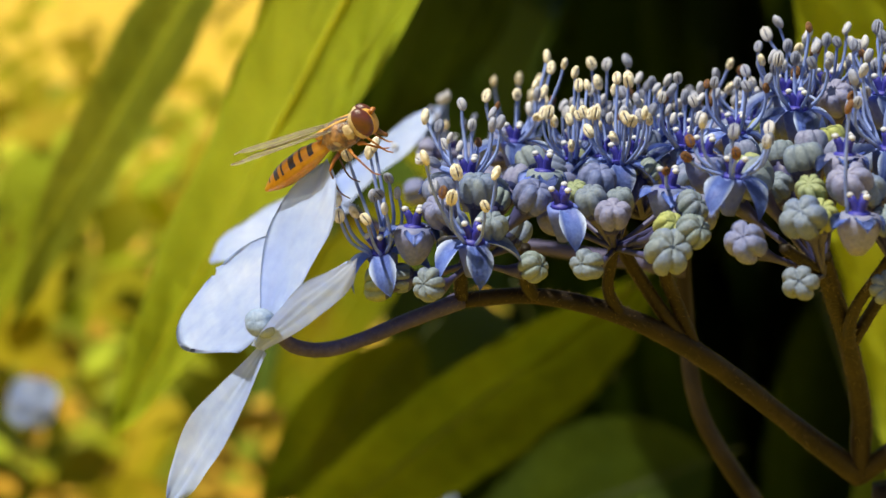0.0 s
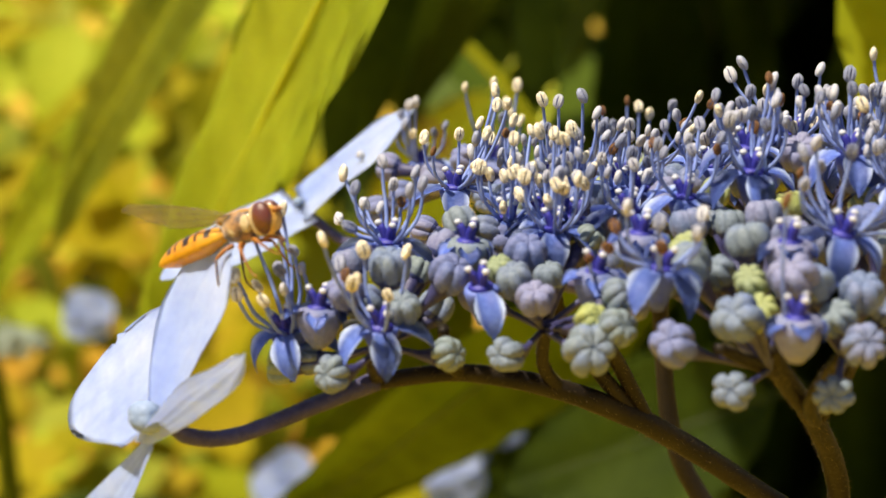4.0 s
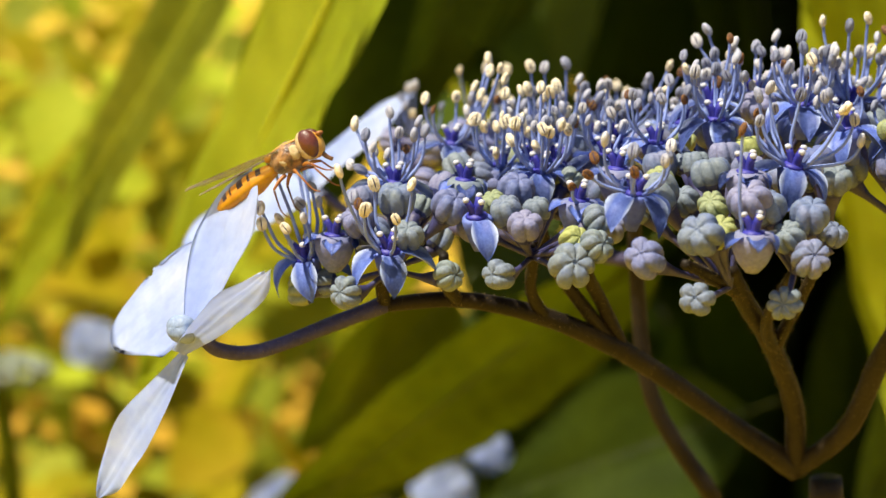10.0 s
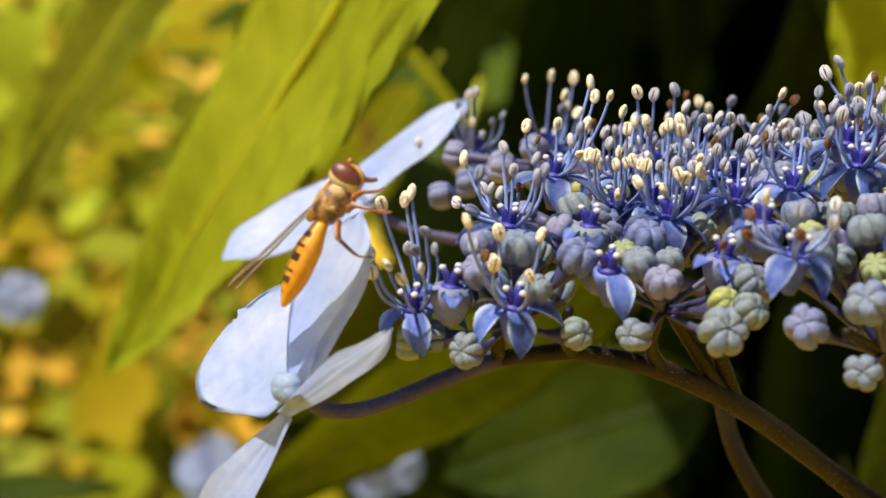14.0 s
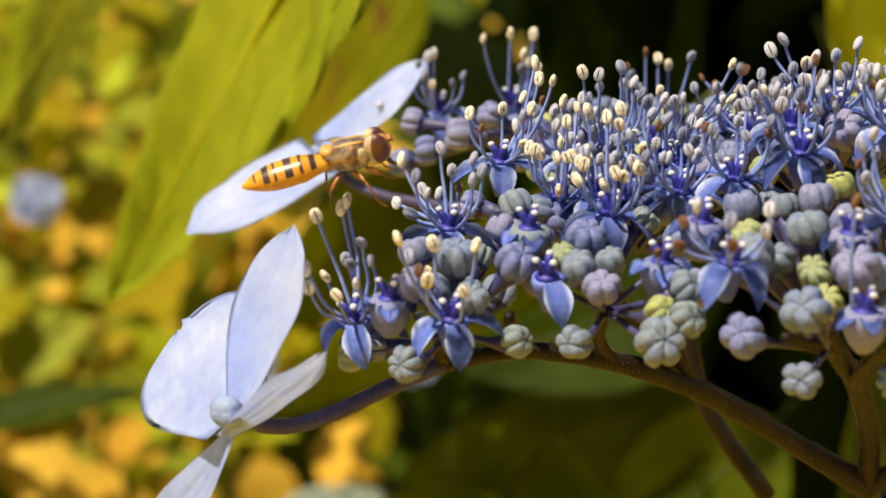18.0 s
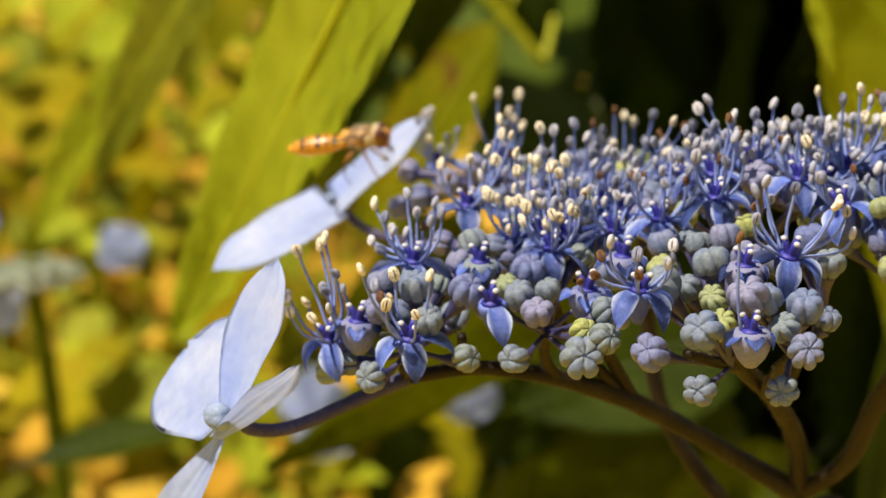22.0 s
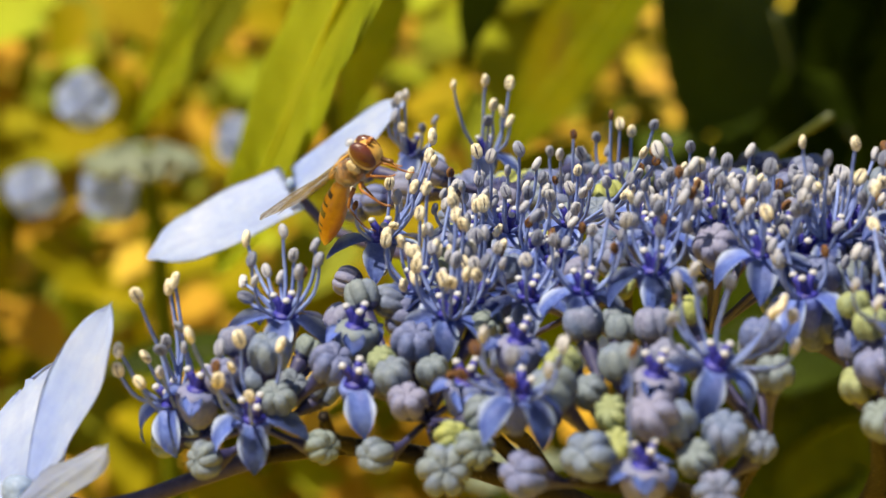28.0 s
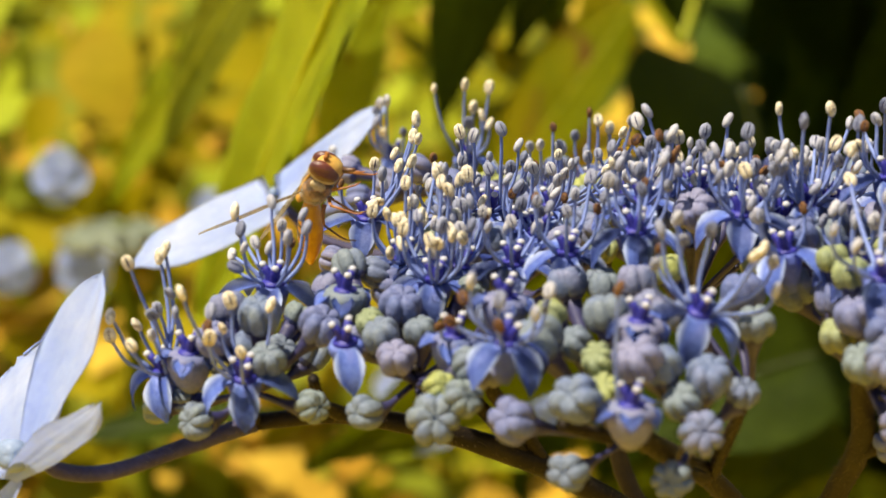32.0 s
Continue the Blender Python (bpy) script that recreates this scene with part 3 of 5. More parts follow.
# further round the head, and the ones behind that fill the dome
for x, y, z, k in ((34.5, 3.6, -3.0, "b"), (8.4, 16.8, 6.8, "b"), (36.2, 4.0, 4.4, "b"), (39.7, 7.0, 6.0, "b"), (39.0, 4.5, 3.1, "l"), (42.4, 9.1, 5.0, "b"), (35.8, 18.4, 8.4, "b"),
                   (36.0, 0.4, 6.6, "g"), (35.6, -3.0, 4.6, "b"), (37.4, -1.0, 7.4, "b"), (33.4, 0.6, 4.6, "b"), (-6.0, 7.6, 1.4, "l"), (-8.6, 7.4, 1.8, "b"),
                   (-1.0, 6.6, 2.6, "b"), (7.6, -1.2, 3.6, "b"), (10.2, 0.6, 4.6, "l"), (8.4, 4.6, 5.2, "b"), (18.0, -6.4, 5.6, "b"), (20.6, 0.6, 6.6, "b"), (24.0, 4.4, 6.2, "l")):
    add_bud(x, y, z, k, 0.95)
    set_buds.append((x, y, z, k, 0.95))
rnd = random.Random(5)
taken = []
for k in range(900):
    x, y = rnd.uniform(-9, 50), rnd.uniform(8, 66)
    if ((x - 22) / 29) ** 2 + ((y - 28) / 37) ** 2 > 1 or y < 12 - 0.25 * x or x < np.interp(y, (3, 10, 20, 32, 50), (-7, 0.5, 2.5, 3.5, 5)):
        continue
    if all((x - a) ** 2 + (y - b) ** 2 > 3.1 ** 2 for a, b in taken) and all((x - b[0]) ** 2 + (y - b[1]) ** 2 > 2.7 ** 2 for b in set_buds):
        taken.append((x, y))
for k, (x, y) in enumerate(taken):
    hump = 2.6 * math.exp(-((x - 23) / 9) ** 2 - ((y - 9) / 12) ** 2)
    add_bud(x, y, dome_z(y) + rnd.uniform(-1.4, 0.0) + 0.06 * (x - 12) - 0.002 * (x - 22) ** 2 + hump, "bbbbgbl"[k % 7], 0.95)

# open florets: the cup, the anthers that stand out with their colour, then the way it faces and its petals
floret((-13.7, 8, -0), [(-14.2, 10.9, 7.1, "c"), (-16.1, 9.2, 7.1, "c"), (-17.1, 7.2, 4, "c"), (-14.2, 6.1, 4.5, "g"), (-13.8, 10.8, 7.6, "c"), (-13.2, 8, 5.4, "g")], face=(-0.25, -1, 0), way=(-0.3, -0.25, 0.92), petals=4, curl=2, kind="mid", extra=6)
floret((-7.9, 2.7, 1.3), [(-11.7, 0.9, 7.6, "c"), (-10.3, 5.4, 5, "g"), (-8.9, 4, 6.2, "c")], face=(0.05, -1, 0), way=(0.0, -0.3, 0.95), petals=5, curl=2, kind="mid", extra=5)
floret((-11.7, 5.4, 2), [], opening=True)
floret((-6.6, 11.4, 5), [(-9.4, 14.7, 9.3, "c"), (-8, 14.2, 7.2, "g"), (-7, 13.3, 7.1, "g"), (-5.5, 13.7, 7.4, "r"), (-6.8, 13.5, 10.3, "g"), (-9.7, 15.4, 6, "g"), (-9.2, 12, 6.1, "g")], petals=5, kind="mid", extra=6)
floret((-1.6, 8, 5.6), [], opening=True)
floret((-1.4, 3, 3.7), [], face=(0.1, -1, 0), way=(-0.1, -0.25, 0.96), petals=1, curl=2, kind="short", extra=0)
floret((4.4, 9.2, 6), [(4.7, 11.7, 12.3, "c"), (5.2, 10.2, 12.1, "c"), (2.1, 11.3, 9.8, "c"), (2.1, 9.7, 8.5, "c"), (4.5, 6.2, 9.5, "c"), (4.1, 10, 7.9, "c")], face=(-0.15, -1, 0), way=(0, -0.1, 1), petals=4, curl=2, kind="mid", extra=6)
floret((2.2, 15.3, 5.6), [(2.3, 14, 11.6, "c"), (2.7, 17, 12.4, "c"), (1.6, 14, 9, "c"), (1.3, 12, 7.2, "c"), (2.9, 16, 9.8, "g"), (4.4, 20, 11.1, "c")], petals=5, kind="mid", extra=6)
floret((-0.6, 23.9, 6.3), [(2.9, 28, 12.9, "c"), (2.7, 25.6, 12.2, "c"), (3.1, 22.5, 12.7, "c"), (2.4, 27, 9.5, "c"), (0.4, 20, 8.7, "c"), (0.6, 24, 9, "g")], petals=5, kind="mid", extra=6)
floret((5.6, 14.6, 5.2), [(4.5, 16.9, 11.6, "c"), (6.5, 15.2, 12, "c"), (6.7, 13.4, 10.5, "g"), (5.7, 12.3, 9.7, "c"), (5.3, 14, 8.6, "c"), (6.1, 18, 10.9, "c")], petals=5, kind="mid", extra=6)
floret((8.5, 26.2, 6.5), [(6.1, 25.9, 12.5, "c"), (7.1, 24.7, 12.5, "g"), (9.1, 26, 12.7, "g"), (10.9, 20, 11.5, "g"), (8.1, 24, 10.3, "g")], petals=5, kind="mid", extra=6)
floret((13.2, 30.3, 5.6), [(18.1, 27, 12.3, "c"), (19.1, 27, 11.8, "r"), (14, 28, 8.9, "g"), (16.6, 22, 10.7, "c")], petals=5, kind="mid", extra=5)
floret((7.2, 59.3, 2.4), [(7.7, 56.5, 7.6, "c"), (8.5, 58.9, 6.4, "c"), (7.3, 55.4, 6.5, "g"), (4.3, 58, 8.9, "c"), (7, 59.2, 9, "c"), (9.1, 59.3, 8.8, "c")], petals=2, kind="short", extra=1)
floret((0.8, 61.3, 1.8), [(0.2, 60.2, 7.3, "g"), (-0.4, 60, 7.1, "g")], petals=2, kind="short", extra=6)
floret((17.8, 49.8, 2.4), [(17.9, 48.9, 8.3, "c"), (18.9, 49.2, 7.6, "c"), (20.6, 48, 8.5, "g"), (17.3, 53.1, 4.8, "g"), (17.3, 50.8, 8.5, "r")], petals=5, kind="short", extra=1)
floret((13.8, 44.8, 2.6), [(13.9, 43.8, 8.8, "r"), (12.7, 40.1, 8.2, "g"), (14.6, 44.2, 7.1, "g")], petals=5, kind="short", extra=5)
floret((8.7, -5.3, 6.5), [(6, -4, 9, "r"), (5.2, -6, 8.1, "r"), (8.1, -8, 8.5, "r")], face=(0.55, -0.8, 0), way=(0.05, -0.15, 0.98), petals=4, curl=2, kind="short", extra=5)
floret((5.6, -0.4, 5.2), [(4.6, -3, 6.8, "r")], opening=True)
floret((8.8, 1.6, 7.2), [], opening=True)
floret((9.6, 10.1, 7), [(11.2, 12, 9.1, "g"), (9.2, 12, 9.1, "g")], petals=5, kind="mid", extra=5)
floret((13.1, 8.4, 8.2), [(14.8, 12, 12.7, "g")], petals=5, kind="mid", extra=6)
floret((17.5, 7.6, 10), [(19, 9.8, 16.1, "r"), (18.1, 10, 12.7, "r")], face=(0.0, -1, 0), way=(0, -0.1, 1), petals=4, curl=2, kind="mid", extra=6)
floret((18.4, 12.8, 10.7), [(16.2, 12.5, 13.5, "c"), (20, 10.4, 14.5, "r"), (18.1, 13.2, 13, "g"), (18.4, 15, 13.6, "g"), (17.9, 14, 12.7, "g")], petals=5, kind="mid", extra=6)
floret((22.4, 15.3, 11), [(18.3, 18, 15.2, "g"), (18.8, 16.7, 16.2, "g"), (20.2, 16, 13.2, "g"), (22.9, 16, 13.4, "g"), (24.2, 13, 14.5, "g")], petals=5, kind="mid", extra=6)
floret((24.5, 8.5, 11), [(22.9, 11.1, 14.8, "g"), (23.8, 10.8, 14.9, "g"), (23.7, 9.7, 13.9, "g"), (24.5, 8.9, 15.4, "g"), (25.7, 9.2, 13.1, "g"), (25.1, 11.7, 16, "g"), (22.9, 11, 13.6, "g"), (27.2, 9, 14.1, "g")], petals=5, kind="mid", extra=6)
floret((29.6, 12.6, 10.8), [(27.3, 15.3, 14.2, "g"), (27.6, 11.3, 15, "g"), (28.7, 11, 16.9, "g"), (30.8, 18.3, 13.8, "g"), (32.9, 17.2, 15.4, "g"), (31.5, 14.4, 14.6, "c"), (31.6, 9, 15.5, "c"), (27.5, 14.3, 17, "c"), (30.8, 13.1, 17.3, "c"), (29, 12, 14, "g"), (27.2, 13, 14.7, "g")], face=(-0.3, -1, 0), way=(0, -0.1, 1), petals=5, curl=2, kind="mid", extra=6)
floret((31.6, -3.2, 10.2), [(30.7, 4, 14.7, "c"), (34.5, 4, 15.3, "g")], face=(0.9, -0.45, 0), way=(0.1, -0.15, 0.98), petals=4, curl=2, kind="wide", extra=6)
floret((34.9, 12.3, 12.6), [(34.1, 14, 16.4, "g"), (37.5, 16.8, 17.7, "g"), (36.5, 13, 16, "r"), (37.8, 12, 15, "g"), (36, 15.2, 17.6, "g"), (33.5, 17, 16, "r"), (32.6, 12, 15, "c")], petals=5, kind="mid", extra=6)
floret((20.5, -3.7, 8), [(23.5, -6, 12.5, "c"), (18, -3, 13.2, "g"), (19.1, -2, 13.6, "g"), (21.1, -3, 13.2, "g"), (24.2, -4, 12.3, "c")], face=(-0.2, -1, 0), way=(0.15, -0.2, 0.96), petals=4, curl=2, kind="wide", extra=5)
floret((15.9, -10.7, 4.4), [(14.9, -11, 11.8, "r")], opening=True)
floret((16.8, -5, 7.8), [], opening=True)
floret((33.8, -8.2, 5.8), [], opening=True)
floret((24.5, 39.3, 4.8), [(20.1, 42.7, 7.8, "r")], petals=5, kind="short", extra=5)
floret((20.5, 33.8, 5.4), [(16.8, 33.1, 9.2, "g")], petals=5, kind="mid", extra=6)
floret((37.8, 23.8, 8.4), [(35.6, 19, 16.3, "g")], petals=5, kind="mid", extra=6)
floret((36.5, 7.8, 9.4), [], petals=5, kind="mid", extra=7)

# smaller florets between them, further back on the dome
rnd = random.Random(77)
for k in range(30):
    x, y = rnd.uniform(3, 34), rnd.uniform(2, 34)
    if any((x - b[0]) ** 2 + (y - b[1]) ** 2 < 1.6 ** 2 for b in set_buds) or x < 2 + 0.1 * y:
        continue
    hump = 2.6 * math.exp(-((x - 23) / 9) ** 2 - ((y - 9) / 12) ** 2)
    z = dome_z(y) + 0.4 + 0.06 * (x - 12) - 0.002 * (x - 22) ** 2 + hump
    floret((x, y, z), [], face=(rnd.uniform(-1, 1), -1, 0), way=(rnd.uniform(-0.2, 0.2), rnd.uniform(-0.3, 0.1), 1), curl=2, kind="short", extra=6)



# ---- sterile flowers ----
def sepal_bm(length, width, dish, wave, seed, droop=0.0, taper=1.25, notch=0.0, foot=0.30):
    """A broad sepal from the origin along x, dished, with a wavy rim and fine thickness."""
    bm = bmesh.new()
    rings = []
    rows, cols = 22, 17
    for k in range(rows):
        u = math.sin(math.pi / 2 * k / (rows - 1))
        belly = foot + (1 - foot) * math.sin(math.pi / 2 * min(1, u / 0.6)) ** taper
        w = width * belly * max(0.02, 1 - max(0, (u - 0.5) / 0.5) ** 2.3) ** 0.5
        ring = []
        for i in range(cols):
            s = 2 * i / (cols - 1) - 1
            ripple = wave * u * noise.noise(Vector((u * 3, s * 1.5, seed))) * (0.3 + abs(s))
            vein = 0.05 * math.sin(s * 14 + u * 3) * (1 - abs(s))
            z = dish * s * s * w * 0.5 - droop * u * u * length + ripple + vein
            reach = 1 - 0.06 * s * s - notch * math.exp(-((s - 0.35) / 0.28) ** 2) * u * u
            ring.append((length * u * reach, s * w, z))
        rings.append(ring)
    ring_skin(bm, rings, closed=False)
    bmesh.ops.solidify(bm, geom=bm.faces[:], thickness=0.06)
    return bm


def aimed(base, tip, normal):
    """The pose in which x runs from base to tip and z lies near the normal."""
    x = (Vector(tip) - Vector(base)).normalized()
    y = Vector(normal).cross(x).normalized()
    z = x.cross(y)
    m = Matrix((x, y, z)).transposed().to_4x4()
    return Matrix.Translation(Vector(base) * MM) @ m


m_centre = material("centre_bud_skin", [(0.13, 0.19, 0.31), (0.23, 0.30, 0.43)], 0.55, 900, 0.3, spec=0.25)
CENTRE_BUD = bud_mesh("centre_bud", m_centre, 4, 0.95, 0.95, 9, 0.09)


def sterile_flower(centre, sepals, parent, name="sterile_flower", bud_way=(0, -1, 0), bud_size=1.1):
    """Broad sepals round a centre bud; each has its root, tip, half width, normal, dish, droop, notch and foot."""
    f = thing(name, "", "")
    f.parent = parent
    for k, (root, tip, width, normal, dish, droop, notch, foot) in enumerate(sepals):
        length = (Vector(tip) - Vector(root)).length
        part("sepal", sepal_bm(length, width, dish, 0.6, k * 3.1, droop, 1.25, notch, foot), m_sepal, f, "", aimed(root, tip, normal))
    child("centre_bud", CENTRE_BUD, f, placed(*(Vector(centre) + Vector(bud_way).normalized() * 1.1 * bud_size), bud_way, 0, bud_size), "pale blue round centre bud")
    return f


C = (-22.3, 3.6, -4.5)
sterile_flower(C, ((C, (-17.6, 8.4, 6.9), 3.1, (-0.75, -0.6, 0.3), 0.35, 0.0, 0.0, 0.3), (C, (-25.2, 17.0, -2.2), 5.9, (-0.66, -0.16, 0.73), 0.12, 0.0, 0.05, 0.5),
                   ((-23.4, 2.6, -5.8), (-16.7, -0.9, 0.9), 1.9, (0.2, -0.75, -0.6), 0.25, 0.0, 0.05, 0.35),
                   ((-22.8, 3.8, -6.2), (-29.8, 6.6, -17.8), 2.1, (-0.75, -0.6, 0.35), 0.3, 0.02, 0.0, 0.25)), head, bud_way=(-0.6, -0.75, 0.3), bud_size=1.2)
B = (-9.8, 64.0, -2.6)
sterile_flower(B, ((B, (-22.5, 60.5, -8.2), 4.6, (-0.42, -0.30, 0.86), 0.12, 0.0, 0.0, 0.95), (B, (0.3, 62.6, 6.4), 3.6, (-0.52, -0.22, 0.82), 0.15, 0.0, 0.0, 1.05),
                   (B, (-9.5, 69.5, -2.8), 4.2, (-0.5, -0.05, 0.85), 0.15, 0.0, 0.0, 0.5)), head,
               bud_way=(-0.45, -0.15, 0.85), bud_size=0.5)
_s = bmesh.new()
bmesh.ops.create_icosphere(_s, subdivisions=2, radius=0.4)
part("pollen_speck", _s, m_style, head, "pale orange speck on the far sepal", Matrix.Translation(mm(-4.6, 62.0, 2.4)))
stem_part("stalk", [(-9.2, 63.5, -3.2, 0.5), (-5, 60, -5.5, 0.55), (6, 52, -6, 0.7), (18.4, 41, -7, 0.8)], m_stem_violet)


def blob_disc(a, b, c):
    """A flat cushion of small round buds."""
    bm = bmesh.new()
    r = random.Random(8)
    for k in range(150):
        u, v = math.sqrt(r.random()), r.uniform(0, 2 * math.pi)
        bmesh.ops.create_icosphere(bm, subdivisions=1, radius=r.uniform(1.1, 1.6),
                                   matrix=Matrix.Translation((a * u * math.cos(v), b * u * math.sin(v), c * (1 - u * u) + r.uniform(-0.6, 0.6))))
    return bm


# ---- ground and shrub behind ----
GROUND = -420


def ground_mesh():
    bm = bmesh.new()
    n = 70
    grid = []
    for j in range(n + 1):
        row = []
        for i in range(n + 1):
            a, b = 2 * i / n - 1, 2 * j / n - 1
            x, y = 60000 * a * abs(a) ** 2.4, 60000 * b * abs(b) ** 2.4
            row.append(bm.verts.new((x, y, GROUND + 18 * noise.noise(Vector((x / 150, y / 150, 0))))))
        grid.append(row)
    for j in range(n):
        for i in range(n):
            bm.faces.new((grid[j][i], grid[j][i + 1], grid[j + 1][i + 1], grid[j + 1][i]))
    return mesh_of("ground", bm, m_ground)


tagged(new("ground", ground_mesh()), "sunlit ground of yellow-green and brown leaf litter", "ground", kind="structure")


def leaf_verts(length, width, fold, bend, seed, rows=27, cols=13, ripple=0.004):
    rings = []
    for k in range(rows):
        u = k / (rows - 1)
        w = width * max(0.012, math.sin(math.pi * u ** 0.72) ** 0.85)
        w *= 1 + 0.04 * (k % 2)
        ring = []
        for i in range(cols):
            s = 2 * i / (cols - 1) - 1
            z = fold * abs(s) * w - bend * u * u * length + 0.025 * length * noise.noise(Vector((u * 3, s * 1.6, seed)))
            z += ripple * length * math.sin(u * 44 - abs(s) * 9) * (1 - abs(s) * 0.4) * min(1, abs(s) * 4)
            ring.append(Vector((length * u + 0.12 * abs(s) * w, s * w, z)))
        rings.append(ring)
    return rings


def leaf_mesh(width, fold, bend, seed, mat):
    bm = bmesh.new()
    ring_skin(bm, leaf_verts(100, width, fold, bend, seed), closed=False)
    bmesh.ops.solidify(bm, geom=bm.faces[:], thickness=0.35)
    return mesh_of("blade", bm, mat)


m_rib = material("leaf_rib", [(0.35, 0.39, 0.010), (0.41, 0.44, 0.014)], 0.5, 60, 0.2)
RIB = mesh_of("midrib", tube(bmesh.new(), [(-12, 0, 0, 0.6), (0, 0, 0.0, 0.4), (50, 0, -0.12, 0.24), (96, 0, 0, 0.1)], 4, 7), m_rib)

# copy of the midrib with the shade put into a darker colour
m_rib_dark = material("shade_toned_leaf_rib", [(0.03, 0.045, 0.006), (0.05, 0.07, 0.01)], 0.5, 60, 0.2)
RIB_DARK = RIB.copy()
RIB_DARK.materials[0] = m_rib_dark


def leaf(base, tip, half, normal, mat, label, bend=0.1, seed=0, name="leaf", ribs=True, fold=0.22):
    """A toothed leaf on its own, hung from base towards tip."""
    f = thing(name, label, "leaf", "leaves behind the flower", at=base)
    length = (Vector(tip) - Vector(base)).length
    m = aimed((0, 0, 0), Vector(tip) - Vector(base), normal) @ Matrix.Scale(length / 100, 4)
    b = child("blade", leaf_mesh(half * 100 / length, fold, bend, seed, mat), f, m)
    if ribs:
        child("midrib", RIB_DARK if mat in (m_leaf_dark, m_leaf_olive) else RIB, f, m)
    return f


leaf((17, 46, 70), (-28.5, 175, -50), 25.5, (-0.996, 0.09, 0), m_leaf, "large drooping yellow-green leaf hanging behind the flower", 0.0, 1, fold=0.04)
leaf((-2, 225, 30), (-48, 262, -48), 10, (-0.5, -0.6, 0.6), m_leaf_mid, "drooping green leaf with a pointed tip", 0.05, 2)
leaf((70, 108, 70), (84, 128, -78), 20, (-0.6, -0.7, 0.4), m_leaf, "broad yellow-green leaf hanging beside the flower", 0.0, 3)
# this leaf and the one on the yellow stalk get painted shade by m_leaf_dark
leaf((88, 165, -18), (72, 150, -84), 13, (0.75, -0.65, -0.1), m_leaf_dark, "leaf below the flower, coloured dark for shade", 0.0, 4)
leaf((44, 150, -24), (-14, 195, -84), 13, (0.35, -0.85, -0.35), m_leaf_olive, "olive leaf sloping down under the flower, half shade in its colour", 0.05, 5)
leaf((50, 402, 5), (64, 398, -52), 15, (0.5, -0.8, -0.1), m_leaf_dark, "pointed leaf on a yellow stalk, coloured dark for shade", 0.0, 6)
leaf((24, 400, 8), (34, 398, -52), 13, (0.4, -0.8, 0.0), m_leaf_olive, "narrow pointed green leaf in half shade", 0.0, 7)
leaf((51, 384, -39), (12, 388, -98), 14, (-0.6, -0.6, 0.55), m_leaf_spot, "green leaf with brown spots", 0.05, 8)
leaf((-4, 248, -16), (-16, 254, -52), 5, (-0.3, -0.8, 0.4), m_leaf, "slender green leaf hanging down", 0.05, 9)
leaf((-34, 300, -26), (-60, 304, -68), 5, (-0.3, -0.8, 0.4), m_leaf, "slender green leaf hanging down", 0.05, 10)
leaf((-58, 262, -100), (-22, 262, -92), 6, (0, -0.3, 1), m_leaf_dark, "dark leaf lying level in the shade", 0.1, 11)
petiole = thing("leaf_stalk", "pale yellow forked leaf stalk", "stalk", at=(38, 372, -22))
part("stalk", tube(bmesh.new(), [(0, 0, 0, 1.2), (12, 0, -12, 1.1), (22, 0, -25, 1.2)], 5, 8), m_rib, petiole)
part("side_stalk", tube(bmesh.new(), [(22, 0, -25, 1.1), (24, 2, -20, 0.9), (25.5, 4, -15, 0.7)], 5, 8), m_rib, petiole)

# two leaves whose dark colour carries the shade, the second added to fill a gap
leaf((83, 250, -75), (34, 250, -91), 14, (0.2, -0.8, 0.5), m_leaf_dark, "leaf spread low under the flower, coloured dark for shade", 0.05, 14)
leaf((49, 300, 26), (40, 300, -13), 12, (0.5, -0.7, -0.2), m_leaf_dark, "added leaf coloured dark for shade deep in the shrub", 0.0, 15)
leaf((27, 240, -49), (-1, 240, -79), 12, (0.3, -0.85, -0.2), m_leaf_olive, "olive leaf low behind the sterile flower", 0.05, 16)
# dark leaves that stand in for the shade between the large leaf and the next
leaf((20, 268, 34), (6, 272, -44), 12, (0.5, -0.7, -0.2), m_leaf_dark, "long-pointed leaf coloured dark for shade", 0.0, 12)
leaf((44, 262, 44), (18, 268, -30), 13, (0.6, -0.7, -0.2), m_leaf_dark, "leaf behind another, coloured dark for shade", 0.0, 13)

# leaves added to close the shrub behind the flower head, shade in their dark colour
rnd = random.Random(11)
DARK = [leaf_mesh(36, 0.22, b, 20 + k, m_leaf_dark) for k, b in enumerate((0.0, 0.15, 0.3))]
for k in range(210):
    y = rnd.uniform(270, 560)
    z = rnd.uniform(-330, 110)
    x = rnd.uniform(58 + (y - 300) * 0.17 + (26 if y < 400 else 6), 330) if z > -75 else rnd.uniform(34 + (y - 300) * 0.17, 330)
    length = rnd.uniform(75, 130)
    f = thing("leaf", "leaf coloured dark green for the shade of the shrub", "leaf", "shaded leaves", at=(x, y, z))
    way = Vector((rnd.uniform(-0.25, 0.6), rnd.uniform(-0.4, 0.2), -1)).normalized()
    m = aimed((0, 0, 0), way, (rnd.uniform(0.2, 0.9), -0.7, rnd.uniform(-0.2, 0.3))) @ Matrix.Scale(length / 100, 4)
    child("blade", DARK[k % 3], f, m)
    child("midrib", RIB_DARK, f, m)

